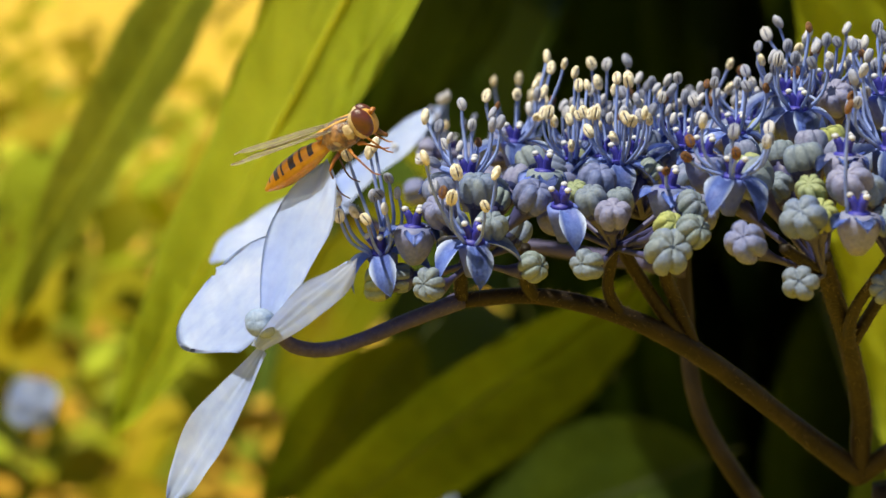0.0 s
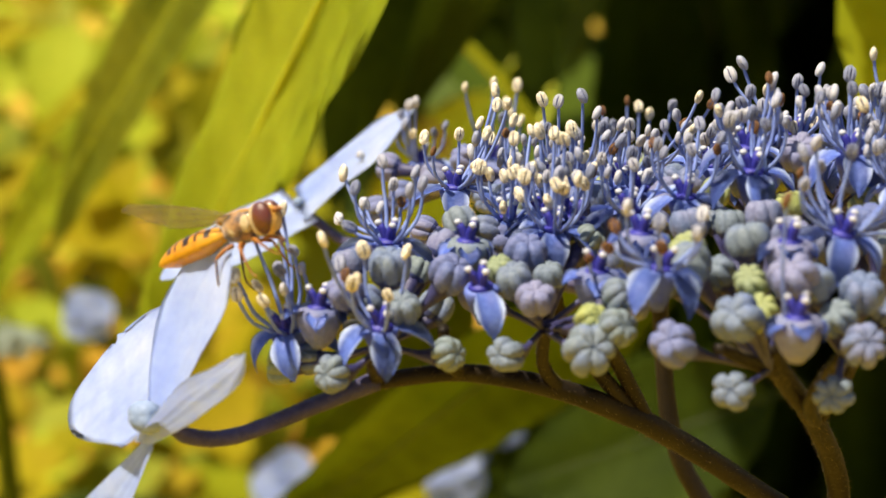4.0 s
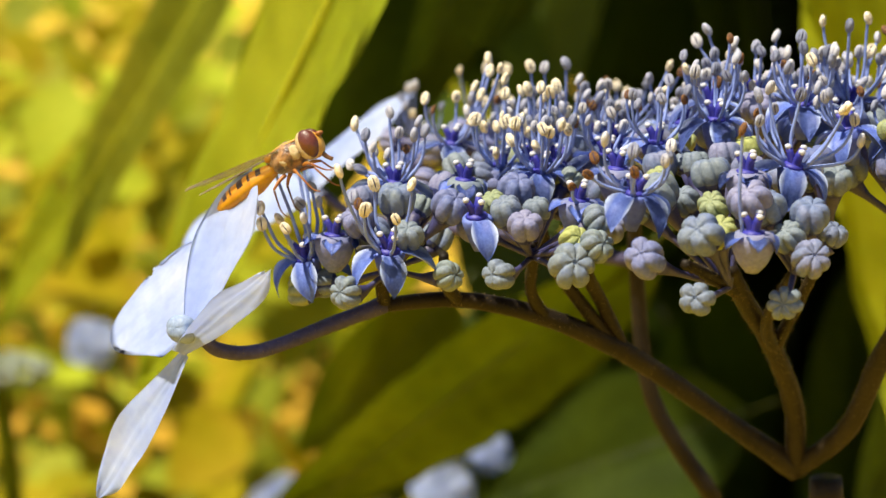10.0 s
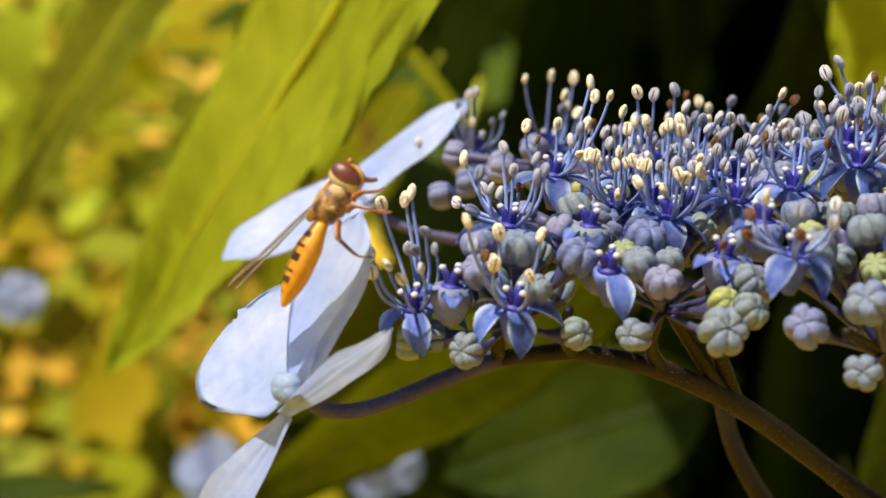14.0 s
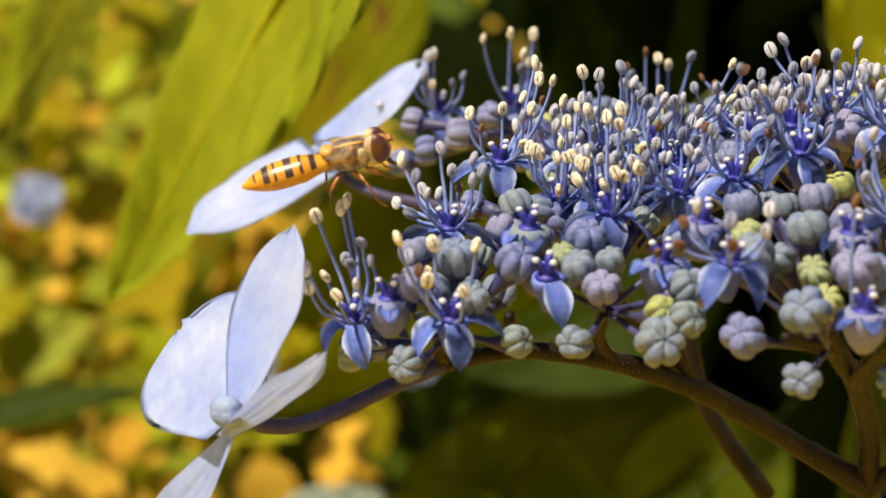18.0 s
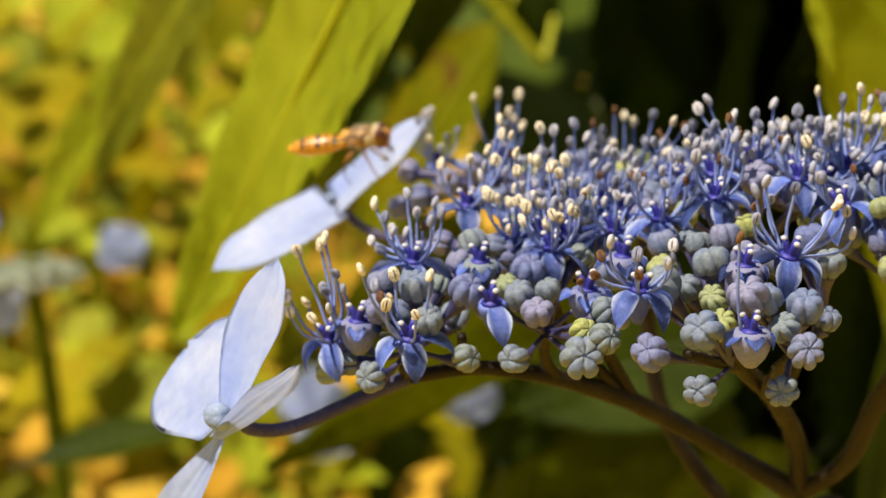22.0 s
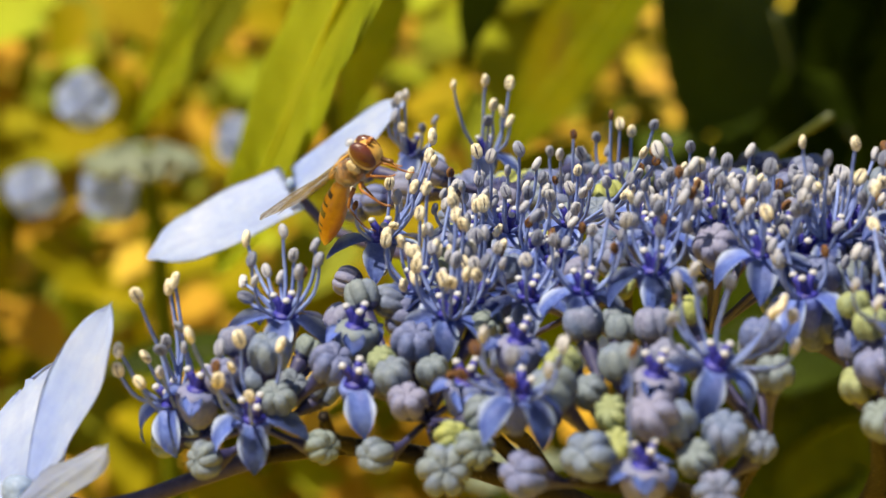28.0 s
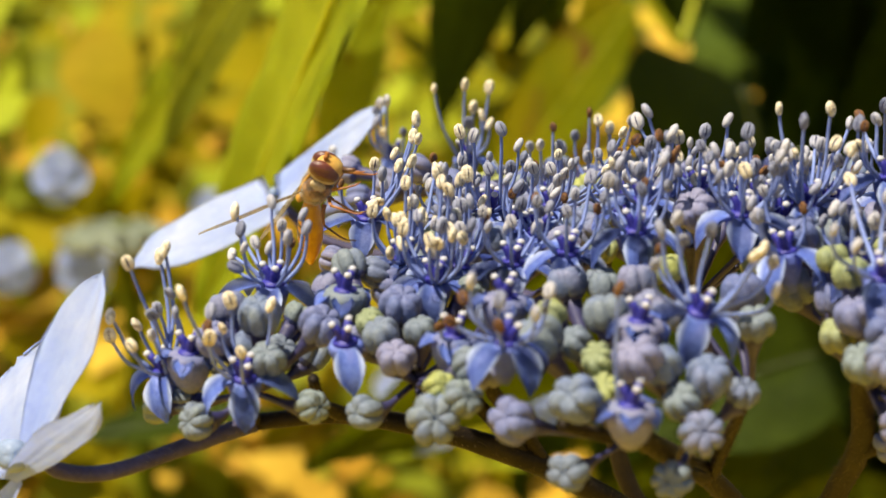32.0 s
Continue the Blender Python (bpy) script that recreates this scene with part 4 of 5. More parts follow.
# olive leaves added low in the shrub, their half shade is in the colour
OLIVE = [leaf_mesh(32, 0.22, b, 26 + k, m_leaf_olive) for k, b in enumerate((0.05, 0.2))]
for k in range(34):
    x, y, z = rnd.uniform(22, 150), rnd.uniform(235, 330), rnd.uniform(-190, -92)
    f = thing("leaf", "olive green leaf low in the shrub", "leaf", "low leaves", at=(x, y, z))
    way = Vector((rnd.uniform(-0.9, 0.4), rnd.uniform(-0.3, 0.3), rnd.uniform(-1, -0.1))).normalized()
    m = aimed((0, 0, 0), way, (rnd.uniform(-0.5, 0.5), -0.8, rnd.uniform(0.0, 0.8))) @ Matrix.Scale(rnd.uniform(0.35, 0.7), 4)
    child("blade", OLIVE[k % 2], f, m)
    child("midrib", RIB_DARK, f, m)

# unseen leaves added above the view, only to shade the right half of the shrub
SHADE_LEAVES = [leaf_mesh(36, 0.15, b, 30 + k, m_leaf) for k, b in enumerate((0.1, 0.25))]
for k in range(75):
    x, y, z = rnd.uniform(-40, 420), rnd.uniform(230, 640), rnd.uniform(150, 260)
    f = thing("leaf", "unseen leaf added above the view to cast shade", "leaf", "upper leaves", at=(x, y, z))
    way = Vector((rnd.uniform(-1, 1), rnd.uniform(-1, 1), rnd.uniform(-0.4, 0.0))).normalized()
    m = aimed((0, 0, 0), way, (0, 0, 1)) @ Matrix.Scale(rnd.uniform(0.9, 1.4), 4)
    child("blade", SHADE_LEAVES[k % 2], f, m)
    child("midrib", RIB, f, m)


# sunlit undergrowth that nobody could count
def undergrowth(name, mat, count, seed, xs, ys, zs, label, low, high):
    bm = bmesh.new()
    r = random.Random(seed)
    for k in range(count):
        u = r.random()
        y = ys[0] + (ys[1] - ys[0]) * u
        x = (xs[0] + (xs[1] - xs[0]) * r.random()) * (0.6 + y / 1000)
        z = zs[0] + (zs[1] - zs[0]) * r.random() ** 1.5
        way = Vector((r.uniform(-1, 1), r.uniform(-1, 0.6), r.uniform(-0.9, 0.4))).normalized()
        m = aimed((0, 0, 0), way, (r.uniform(-0.5, 0.5), r.uniform(-0.9, 0.1), 1))
        size = r.uniform(low, high)
        rot = m.to_3x3()
        rings = [[Vector((x, y, z)) + rot @ p for p in ring] for ring in leaf_verts(size, size * 0.33, 0.2, 0.2, k, 7, 3, 0)]
        ring_skin(bm, rings, closed=False)
    ob = new(name, mesh_of(name, bm, mat))
    return tagged(ob, label, "undergrowth", kind="stuff")


undergrowth("undergrowth", m_leaf_yellow, 2600, 3, (-380, 60), (560, 2200), (GROUND, -60), "yellow-green low leaves over the ground, sunlit tone in their colour", 14, 46)
undergrowth("undergrowth", m_leaf, 700, 4, (-360, 30), (600, 1900), (GROUND, -40), "green low leaves among the yellow ones", 16, 50)
undergrowth("undergrowth", m_leaf_mid, 1500, 6, (-420, 40), (700, 2300), (GROUND, -120), "green low leaves further back", 20, 60)
m_dry = material("dry_leaf_skin", [(0.38, 0.21, 0.02), (0.48, 0.28, 0.03), (0.52, 0.36, 0.05)], 0.75, 18, 0.3, through_light=0.25, spec=0.12)
undergrowth("undergrowth", m_dry, 1700, 7, (-380, 60), (560, 1400), (GROUND, -200), "orange-brown dry leaves among the low plants", 12, 34)
# back layer whose dark colour stands in for deep shade
undergrowth("undergrowth", m_leaf_dark, 560, 5, (50, 520), (560, 1300), (GROUND, 60), "leaves coloured dark for the shade at the back of the shrub", 60, 120)


# ---- a second, paler head further back ----
m_far_disc = material("far_bud_skin", [(0.13, 0.16, 0.10), (0.19, 0.22, 0.17)], 0.7, 60, 0.2)
far_head = thing("hydrangea_head", "pale lacecap hydrangea head far behind, with white sterile flowers", "flower", at=(-62, 345, -86))
for cx, cy, cz, s in ((-12.6, 0, 14, 0.9), (-24, -2, -6, 0.9), (-7.3, -4, -5, 0.95), (21, -2, 6.5, 0.85)):
    f = thing("sterile_flower", "", "")
    f.parent = far_head
    f.location = mm(cx, cy, cz)
    for k in range(4):
        a = k * math.pi / 2 + cx
        part("sepal", sepal_bm(7.5 * s, 4.2 * s, 0.2, 0.8, k + cx), m_sepal, f, "", aimed((0, 0, 0), (math.cos(a), 0.25, math.sin(a)), (0, -1, 0.3)))
tagged(part("disc", blob_disc(13, 10, 3), m_far_disc, far_head, "flat disc of grey-blue buds"), kind="stuff")
part("stem", tube(bmesh.new(), [(0, 0, 4, 2), (4, 4, -60, 2.4), (10, 8, -330, 3)], 5, 8), m_leaf_olive, far_head)
low_head = thing("hydrangea_head", "pale lacecap hydrangea head low behind the flower", "flower", at=(20, 335, -152))
for cx, cy, cz, s in ((-19, 12, 32, 1.15), (18, 8, 33, 1.1), (28, 8, 45, 0.7), (-16, 24, 20, 1.1), (9, -60, 56, 0.95)):
    f = thing("sterile_flower", "", "")
    f.parent = low_head
    f.location = mm(cx, cy, cz)
    for k in range(4):
        a = k * math.pi / 2 + cx
        part("sepal", sepal_bm(7.5 * s, 4.2 * s, 0.2, 0.8, k + cx), m_sepal, f, "", aimed((0, 0, 0), (math.cos(a), 0.25, math.sin(a)), (0, -1, 0.3)))
tagged(part("disc", blob_disc(13, 10, 4), m_far_disc, low_head, "flat disc of grey-blue buds"), kind="stuff")
part("stem", tube(bmesh.new(), [(0, 0, 0, 2), (4, 4, -60, 2.4), (10, 8, -275, 3)], 5, 8), m_leaf_olive, low_head)


# ---- the hoverfly ----
m_fly_orange = material("abdomen_orange", [(0.52, 0.21, 0.008), (0.63, 0.29, 0.015), (0.70, 0.38, 0.035)], 0.35, 350, 0.15, through_light=0.15, coat=0.3)
m_fly_black = material("abdomen_band_black", [(0.012, 0.006, 0.003), (0.045, 0.018, 0.006)], 0.35, 900, 0.15, coat=0.3)
m_fly_thorax = material("thorax_bronze", [(0.015, 0.007, 0.003), (0.03, 0.012, 0.004), (0.13, 0.055, 0.012), (0.30, 0.14, 0.03), (0.40, 0.22, 0.06)], 0.35, 1100, 0.9, bump_scale=6000, coat=0.2, sheen=0.5)
m_fly_pale = material("pale_hair", [(0.09, 0.045, 0.012), (0.30, 0.18, 0.06)], 0.7, 1500, 0.6, bump_scale=7000, sheen=0.6)
m_fly_eye = material("eye_red_brown", [(0.05, 0.009, 0.004), (0.11, 0.022, 0.008)], 0.36, 700, 0.35, bump_scale=9000, coat=0.4)
m_fly_face = material("face_yellow", [(0.42, 0.20, 0.025), (0.58, 0.36, 0.09)], 0.5, 1200, 0.2)
m_fly_rim = material("eye_rim_cream", [(0.30, 0.21, 0.09), (0.52, 0.42, 0.24)], 0.7, 1500, 0.4, bump_scale=7000)
m_fly_leg = material("leg_amber", [(0.20, 0.06, 0.008), (0.34, 0.13, 0.016)], 0.4, 900, 0.1)
m_fly_leg_dark = material("leg_brown", [(0.05, 0.02, 0.008), (0.14, 0.06, 0.02)], 0.4, 900, 0.1)


def wing_material():
    m = bpy.data.materials.new("wing_membrane")
    m.use_nodes = True
    N, L = m.node_tree.nodes, m.node_tree.links
    bsdf = N["Principled BSDF"]
    bsdf.inputs["Base Color"].default_value = (0.42, 0.38, 0.30, 1)
    bsdf.inputs["Roughness"].default_value = 0.25
    clear = N.new("ShaderNodeBsdfTransparent")
    clear.inputs[0].default_value = (0.93, 0.88, 0.74, 1)
    mix = N.new("ShaderNodeMixShader")
    mix.inputs[0].default_value = 0.44
    L.new(clear.outputs[0], mix.inputs[1])
    L.new(bsdf.outputs[0], mix.inputs[2])
    L.new(mix.outputs[0], N["Material Output"].inputs[0])
    return m


m_wing = wing_material()
m_vein = material("wing_vein", [(0.05, 0.025, 0.008), (0.10, 0.05, 0.02)], 0.5, 900, 0.0)


def blob(bm, centre, size, seg=18, rows=12, power=1.0):
    rings = []
    for k in range(rows):
        v = math.pi * (0.03 + 0.94 * k / (rows - 1))
        rings.append([(centre[0] + size[0] * math.cos(v), centre[1] + size[1] * math.sin(v) ** power * math.cos(a),
                       centre[2] + size[2] * math.sin(v) ** power * math.sin(a)) for a in [2 * math.pi * i / seg for i in range(seg)]])
    ring_skin(bm, rings)
    return bm


def abdomen_ring(x0, x1, grow=0.0, n=5):
    """A stretch of the flat, tapering abdomen between two distances behind the waist."""
    bm = bmesh.new()
    rings = []
    for k in range(n):
        d = x0 + (x1 - x0) * k / (n - 1)
        u = d / 6.7
        w = 1.28 * (0.50 + 0.48 * min(1, u * 3.2)) * max(0.05, 1 - max(0, u - 0.55) ** 2 * 4.2)
        h = w * 0.84
        ring = []
        for i in range(20):
            a = 2 * math.pi * i / 20
            ring.append((-d, (w + grow) * math.cos(a), (h + grow) * math.sin(a) * (1.0 if math.sin(a) > 0 else 0.85) - 0.02 * d))
        rings.append(ring)
    ring_skin(bm, rings)
    return bm


fly = thing("hoverfly", "orange and black banded hoverfly with red-brown eyes and clear wings", "hoverfly")
def fuzzy(bm, amount, scale, seed):
    """Small uneven relief on a rounded body."""
    bm.normal_update()
    for v in bm.verts:
        v.co += v.normal * amount * noise.noise(v.co * scale + Vector((seed, 0, 0)))
    return bm


def fur(centre, size, count, length, seed, upper=-1.0):
    """Short hairs that stand out of an ellipsoid."""
    bm = bmesh.new()
    r = random.Random(seed)
    while count:
        d = Vector((r.gauss(0, 1), r.gauss(0, 1), r.gauss(0, 1))).normalized()
        if d.z < upper:
            continue
        count -= 1
        at = Vector(centre) + Vector((d.x * size[0], d.y * size[1], d.z * size[2]))
        a = d.orthogonal().normalized() * 0.016
        tip = bm.verts.new(at + d * length * r.uniform(0.5, 1) + Vector((-0.3, 0, 0)) * length)
        ring = [bm.verts.new(at + a), bm.verts.new(at - a * 0.5 + d.cross(a) * 0.8), bm.verts.new(at - a * 0.5 - d.cross(a) * 0.8)]
        for i in range(3):
            bm.faces.new((ring[i], ring[(i + 1) % 3], tip))
    return bm


thorax = part("thorax", fuzzy(blob(bmesh.new(), (1.5, 0, 0.25), (1.75, 1.2, 1.22), 26, 18, 0.85), 0.12, 2.2, 1), m_fly_thorax, fly, "bronze thorax with fine hair")
tagged(part("thorax_hair", fur((1.5, 0, 0.25), (1.65, 1.15, 1.17), 420, 0.34, 3), m_fly_pale, thorax, "short golden hair"), kind="stuff")
part("scutellum", fuzzy(blob(bmesh.new(), (-0.05, 0, 0.92), (0.55, 0.75, 0.35)), 0.05, 3, 2), m_fly_face, fly, "yellow shield behind the thorax")
for s in (-1, 1):
    part("side_plate", fuzzy(blob(bmesh.new(), (2.35, s * 0.86, 0.30), (0.46, 0.36, 0.62)), 0.14, 3, 3), m_fly_rim, thorax, "pale hairy side of the thorax")
    part("side_plate", fuzzy(blob(bmesh.new(), (1.25, s * 0.88, 0.05), (0.40, 0.34, 0.55)), 0.14, 3, 5), m_fly_rim, thorax, "pale hairy side of the thorax")
    part("stripe", blob(bmesh.new(), (1.6, s * 0.45, 1.24), (1.2, 0.15, 0.17), 10, 8), m_fly_face, thorax)
hd = part("head", blob(bmesh.new(), (3.85, 0, 0.2), (0.82, 0.95, 1.1), 20, 12), m_fly_face, fly, "yellow face")
for s in (-1, 1):
    eye = part("eye", blob(bmesh.new(), (3.62, s * 0.56, 0.45), (0.88, 0.64, 1.22), 22, 14), m_fly_eye, hd, "red-brown compound eye")
    part("eye_rim", blob(bmesh.new(), (3.38, s * 0.52, 0.40), (0.82, 0.60, 1.24), 22, 14), m_fly_rim, hd, "cream rim behind the eye")
    part("antenna", tube(bmesh.new(), [(4.35, s * 0.16, 0.72, 0.14), (4.65, s * 0.2, 0.85, 0.2), (4.9, s * 0.24, 0.8, 0.1)], 3, 8), m_fly_leg, hd, "orange stub antenna")
part("face_knob", blob(bmesh.new(), (4.2, 0, 0.0), (0.42, 0.42, 0.5)), m_fly_face, hd)
part("proboscis", tube(bmesh.new(), [(4.1, 0, -0.35, 0.25), (4.3, 0, -1.0, 0.2), (4.7, 0, -1.5, 0.16)], 3, 8), m_fly_leg_dark, hd, "dark feeding tube")
abdomen = part("abdomen", abdomen_ring(0.0, 6.7, 0, 20), m_fly_orange, fly, "flat orange abdomen")
for x0, x1 in ((1.0, 1.45), (2.0, 2.25), (2.75, 3.35), (4.0, 4.2), (4.55, 5.05), (5.6, 5.75)):
    bm = abdomen_ring(x0, x1, 0.015, 4)
    low = [v for v in bm.verts if v.co.z < 0.12]
    bmesh.ops.delete(bm, geom=low, context="VERTS")
    part("black_band", bm, m_fly_black, abdomen, "black cross band")


def wing_parts(side):
    bm = bmesh.new()
    rings = []
    for k in range(15):
        u = k / 14
        front = 0.55 * math.sin(math.pi * min(1, u * 0.9 + 0.05)) ** 0.5
        back = -2.0 * math.sin(math.pi * u ** 0.75) ** 0.8 * (0.45 + 0.55 * u)
        if k == 14:
            front, back = -0.25, -0.45
        rings.append([(back + (front - back) * i / 6 - 0.9 * u, side * 8.8 * u, 0.06 * math.sin(i * 2.2 + 4 * u)) for i in range(7)])
    ring_skin(bm, rings, closed=False)
    bmesh.ops.solidify(bm, geom=bm.faces[:], thickness=0.02)
    w = part("wing", bm, m_wing, fly, "clear veined wing")
    for pts in (((0, 0.3), (0.1, 3), (-0.35, 6), (-1.1, 8.7)), ((-0.1, 0.3), (-0.35, 3), (-0.8, 6), (-1.5, 8.4)), ((-0.2, 0.4), (-0.9, 3), (-1.5, 5.5), (-2.0, 7.6)),
                ((-0.3, 0.4), (-1.1, 2), (-1.8, 4), (-2.1, 5.4))):
        part("vein", tube(bmesh.new(), [(x, side * y, 0.03, 0.02) for x, y in pts], 4, 5), m_vein, w)
    return w


wings = [wing_parts(-1), wing_parts(1)]
for s in (-1, 1):
    for hip, knee, foot, toe, dark in (((2.5, 0.6, -0.9), (3.3, 1.2, -1.1), (4.0, 0.8, -2.0), (4.5, 0.6, -2.3), False),
                                       ((1.6, 0.7, -1.0), (2.2, 2.0, -1.2), (2.9, 2.3, -3.0), (3.4, 2.3, -3.5), False),
                                       ((0.7, 0.6, -0.9), (-0.4, 1.5, -1.6), (-0.6, 1.6, -3.4), (-0.1, 1.7, -4.3), True)):
        leg = part("leg", tube(bmesh.new(), [(hip[0], s * hip[1], hip[2], 0.19), ((hip[0] + knee[0]) / 2, s * (hip[1] + knee[1]) / 2, (hip[2] + knee[2]) / 2 + 0.1, 0.16),
                                             (knee[0], s * knee[1], knee[2], 0.11)], 3, 7), m_fly_leg, fly)
        part("shin", tube(bmesh.new(), [(knee[0], s * knee[1], knee[2], 0.10), (foot[0], s * foot[1], foot[2], 0.07), (toe[0], s * toe[1], toe[2], 0.05)], 4, 6),
             m_fly_leg_dark if dark else m_fly_leg, leg)


def fly_pose(at, forward, up):
    x = Vector(forward).normalized()
    y = Vector(up).cross(x).normalized()
    m = Matrix((x, y, x.cross(y))).transposed().to_4x4()
    return Matrix.Translation(Vector(at) * MM) @ m


fly.scale = (0.92, 0.92, 0.92)


def wing_pose(side, sweep, lift, twist):
    """Sweep backwards, lift and twist, in degrees, about the wing's root."""
    return (Matrix.Translation(mm(1.2, side * 0.9, 1.05)) @ Matrix.Rotation(side * radians(sweep), 4, "Z")
            @ Matrix.Rotation(side * radians(lift), 4, "X") @ Matrix.Rotation(radians(twist), 4, "Y"))


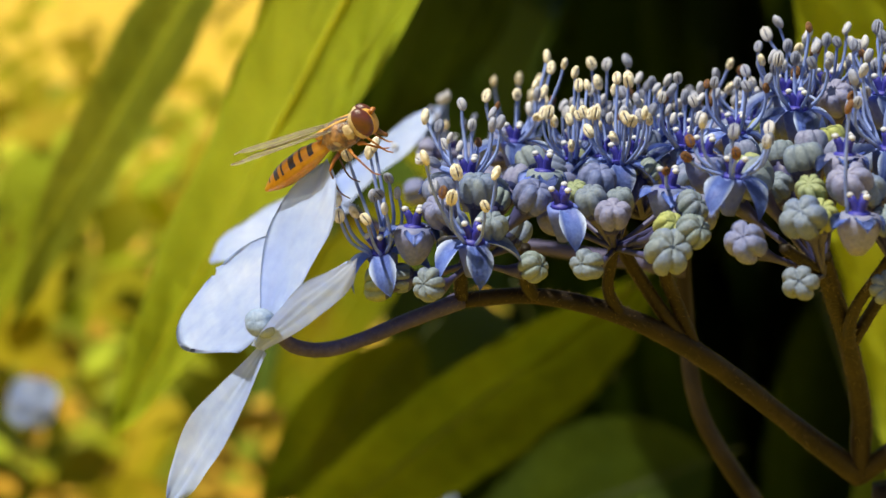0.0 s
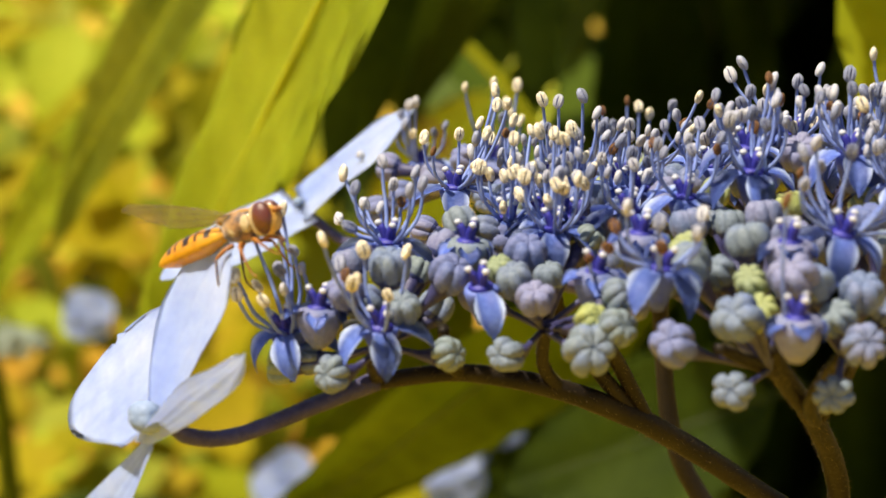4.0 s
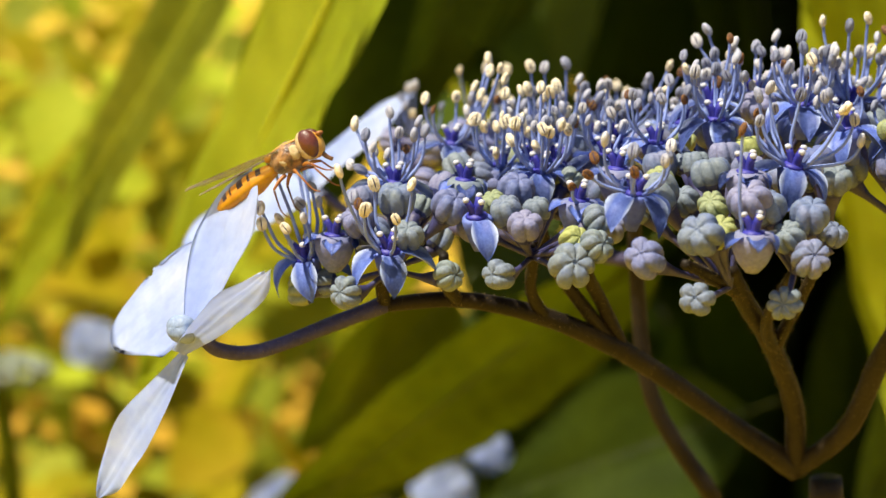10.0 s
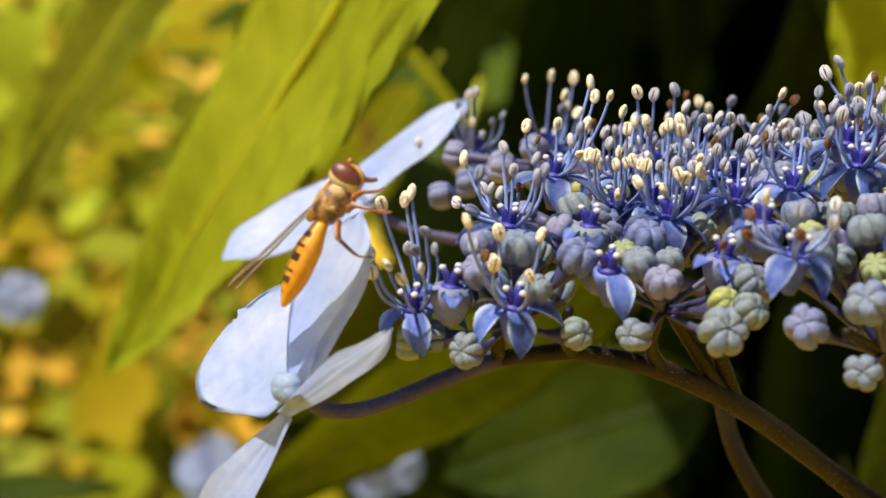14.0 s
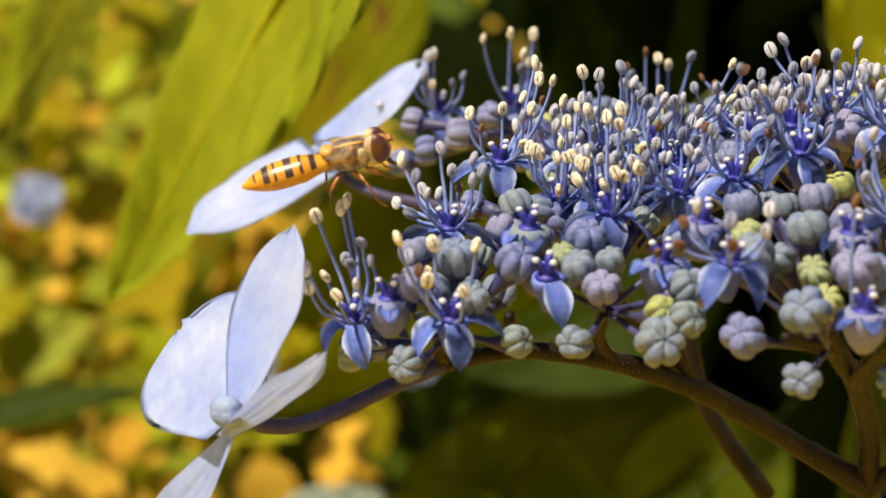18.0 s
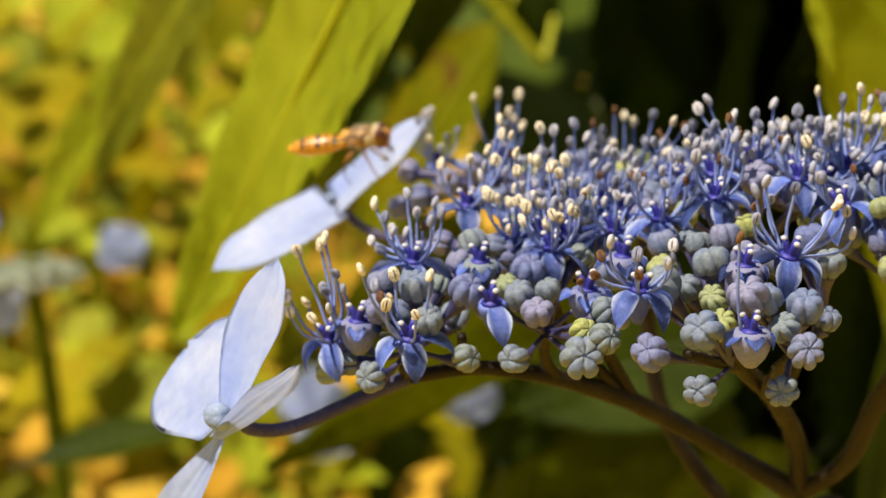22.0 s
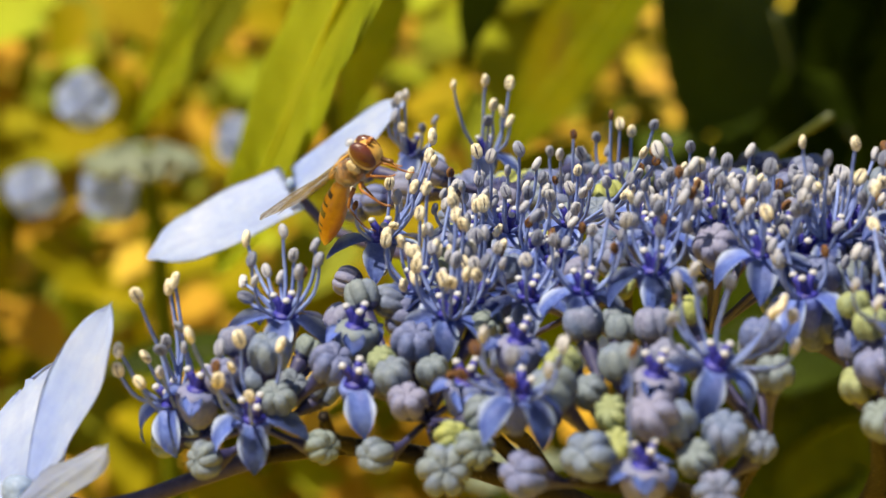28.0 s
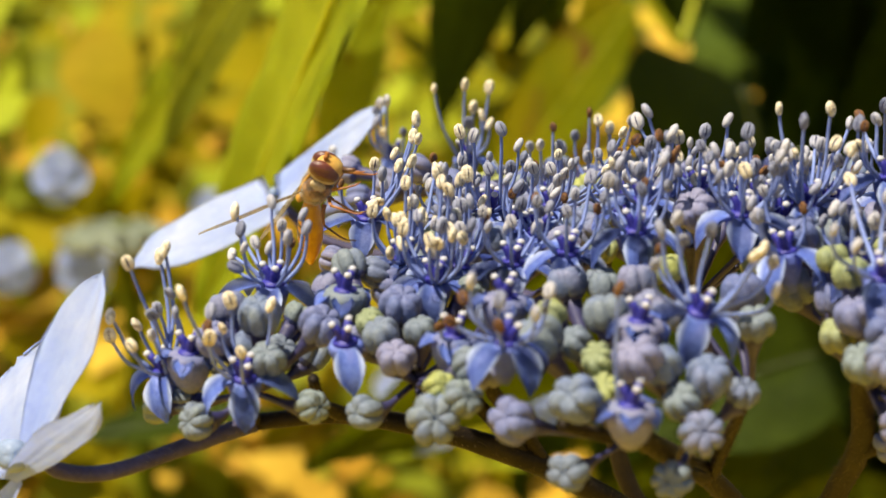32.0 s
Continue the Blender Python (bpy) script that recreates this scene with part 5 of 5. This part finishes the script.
def motions():
    """All that moves: the fly as a whole, its abdomen and its wings."""
    flight = [
        (0, (-17.7, 7.4, 8.0), (0.78, -0.44, 0.45), (-0.52, -0.07, 0.85)),
        (1, (-17.5, 7.3, 8.2), (0.76, -0.47, 0.45), (-0.53, -0.05, 0.84)),
        (2, (-17.7, 7.4, 8.3), (0.79, -0.44, 0.43), (-0.49, -0.02, 0.87)),
        (3, (-17.5, 7.5, 8.4), (0.85, -0.35, 0.40), (-0.43, -0.00, 0.90)),
        (3.5, (-17.7, 7.3, 8.1), (0.78, -0.54, 0.31), (-0.21, 0.25, 0.95)),
        (4, (-17.5, 7.3, 6.8), (0.77, -0.57, 0.30), (-0.20, 0.23, 0.95)),
        (4.5, (-17.4, 7.3, 6.2), (0.74, -0.55, 0.39), (-0.32, 0.22, 0.92)),
        (6.5, (-17.4, 7.2, 6.4), (0.68, -0.59, 0.43), (-0.40, 0.20, 0.90)),
        (7, (-16.1, 7.4, 6.3), (0.83, -0.49, 0.28), (-0.19, 0.23, 0.96)),
        (8, (-15.0, 7.4, 6.1), (0.86, -0.45, 0.24), (-0.14, 0.24, 0.96)),
        (9, (-15.3, 7.5, 6.7), (0.84, -0.43, 0.34), (-0.27, 0.22, 0.94)),
        (10, (-15.9, 7.1, 7.0), (0.81, -0.34, 0.48), (-0.42, 0.23, 0.88)),
        (10.5, (-16.1, 6.7, 7.4), (0.73, -0.27, 0.62), (-0.58, 0.23, 0.78)),
        (11, (-18.1, 5.8, 6.9), (0.65, -0.16, 0.74), (-0.72, 0.19, 0.67)),
        (12, (-20.2, 3.1, 7.0), (0.63, 0.04, 0.78), (-0.76, 0.27, 0.60)),
        (13, (-20.4, 3.1, 6.9), (0.60, 0.05, 0.80), (-0.78, 0.28, 0.56)),
        (14, (-20.9, 3.2, 7.1), (0.56, 0.07, 0.83), (-0.80, 0.30, 0.51)),
        (14.5, (-20.5, 3.2, 7.4), (0.53, 0.10, 0.84), (-0.82, 0.30, 0.48)),
        (16.5, (-20.6, 3.3, 7.7), (0.49, 0.16, 0.86), (-0.85, 0.30, 0.43)),
        (17, (-20.2, 3.3, 7.9), (0.48, 0.17, 0.86), (-0.86, 0.30, 0.42)),
        (17.2, (-20.0, 4.2, 6.6), (0.74, 0.13, 0.66), (-0.65, -0.07, 0.75)),
        (17.4, (-20.0, 5.6, 10.3), (0.91, -0.25, 0.33), (-0.39, -0.25, 0.89)),
        (17.6, (-16.7, 8.9, 11.9), (0.99, -0.07, 0.14), (-0.15, -0.27, 0.95)),
        (18, (-15.0, 9.9, 10.7), (0.98, -0.05, 0.19), (-0.20, -0.26, 0.95)),
        (18.5, (-14.6, 11.0, 9.9), (0.97, -0.02, 0.26), (-0.26, -0.25, 0.94)),
        (19, (-13.7, 11.9, 10.9), (0.99, -0.07, 0.09), (-0.11, -0.23, 0.97)),
        (20, (-9.5, 26.9, 12.9), (0.99, -0.05, 0.09), (-0.10, -0.28, 0.95)),
        (20.5, (-12.9, 39.9, 5.2), (1.00, -0.08, -0.03), (0.00, -0.27, 0.96)),
        (21, (-8.7, 43.4, 4.8), (0.87, -0.43, 0.22), (-0.35, -0.25, 0.90)),
        (21.5, (-11.1, 47.7, 4.9), (0.97, -0.21, 0.06), (-0.12, -0.28, 0.95)),
        (22, (-8.9, 51.6, 6.5), (0.96, -0.27, 0.08), (-0.16, -0.30, 0.94)),
        (22.5, (-5.5, 53.5, 8.8), (0.94, -0.34, 0.05), (-0.16, -0.30, 0.94)),
        (23, (-4.8, 49.3, 5.5), (0.88, -0.47, 0.09), (-0.24, -0.26, 0.94)),
        (24, (-3.7, 32.3, 9.1), (0.83, -0.51, 0.22), (-0.33, -0.12, 0.94)),
        (24.3, (-4.0, 29.2, 9.4), (0.67, -0.58, 0.47), (-0.55, 0.04, 0.83)),
        (25, (-2.9, 22.3, 10.9), (0.64, -0.60, 0.48), (-0.55, 0.08, 0.83)),
        (25.5, (-2.2, 22.3, 11.2), (0.64, -0.65, 0.41), (-0.50, 0.05, 0.87)),
        (27.5, (-3.1, 22.0, 11.3), (0.60, -0.45, 0.66), (-0.72, 0.06, 0.69)),
        (28, (-3.2, 22.0, 11.3), (0.57, -0.45, 0.69), (-0.74, 0.08, 0.67)),
        (29, (-3.5, 22.0, 11.2), (0.58, -0.44, 0.69), (-0.75, 0.06, 0.66)),
        (30, (-3.5, 22.0, 11.1), (0.57, -0.46, 0.68), (-0.74, 0.08, 0.67)),
        (31, (-3.8, 20.5, 11.0), (0.55, -0.47, 0.69), (-0.76, 0.04, 0.64)),
        (31.5, (-4.3, 19.4, 9.1), (0.45, -0.48, 0.75), (-0.86, -0.01, 0.51)),
        (32, (-4.3, 18.4, 9.2), (0.42, -0.48, 0.77), (-0.89, -0.02, 0.46)),
    ]
    walk(fly, [(t, fly_pose(p, f, u)) for t, p, f, u in flight])
    bend = [(0, 8), (17.2, 8), (17.4, 3), (23.5, 3), (24.3, 10), (25.0, 20), (25.5, 22), (32.0, 22)]
    walk(abdomen, [(t, Matrix.Rotation(radians(-a), 4, "Y")) for t, a in bend])
    # sweep, lift and twist of the far and the near wing: folded, half spread, folded, beating in flight, held back
    near = [(0, 82, 8, 0), (3.2, 82, 8, 0), (3.6, 78, 22, -60), (4.5, 78, 22, -60), (7.0, 80, 20, -60), (8.0, 82, 14, -45), (8.6, 82, 8, -25), (10.0, 82, 6, -10), (11.0, 80, 12, 0),
            (17.1, 78, 12, 0)]
    far = [(0, 84, 10, 0), (3.2, 82, 10, 0), (3.6, 78, -6, -60), (4.5, 78, -6, -60), (7.0, 80, -4, -60), (8.0, 82, 0, -45), (8.6, 80, 2, -25), (10.0, 78, 2, -10), (11.0, 80, 10, 0),
           (17.1, 78, 10, 0)]
    near_rest = [(24.6, 66, 24, 0), (25.5, 74, 20, -20), (28.0, 80, 14, -40), (31.0, 80, 14, -40), (31.6, 60, 40, -20), (32.0, 60, 40, -20)]
    far_rest = [(24.6, 60, 20, 0), (25.5, 70, 15, 0), (28.0, 82, 4, 0), (32.0, 82, 4, 0)]
    for wing, side, still, rest in zip(wings, (-1, 1), (near, far), (near_rest, far_rest)):
        beat = [(17.4 + 0.1 * k, 8 if k % 2 else -4, (58 if k % 2 else 28) if side < 0 else (8 if k % 2 else -28), 0) for k in range(69)]
        walk(wing, [(t, wing_pose(side, a, b, c)) for t, a, b, c in still + beat + rest])


motions()
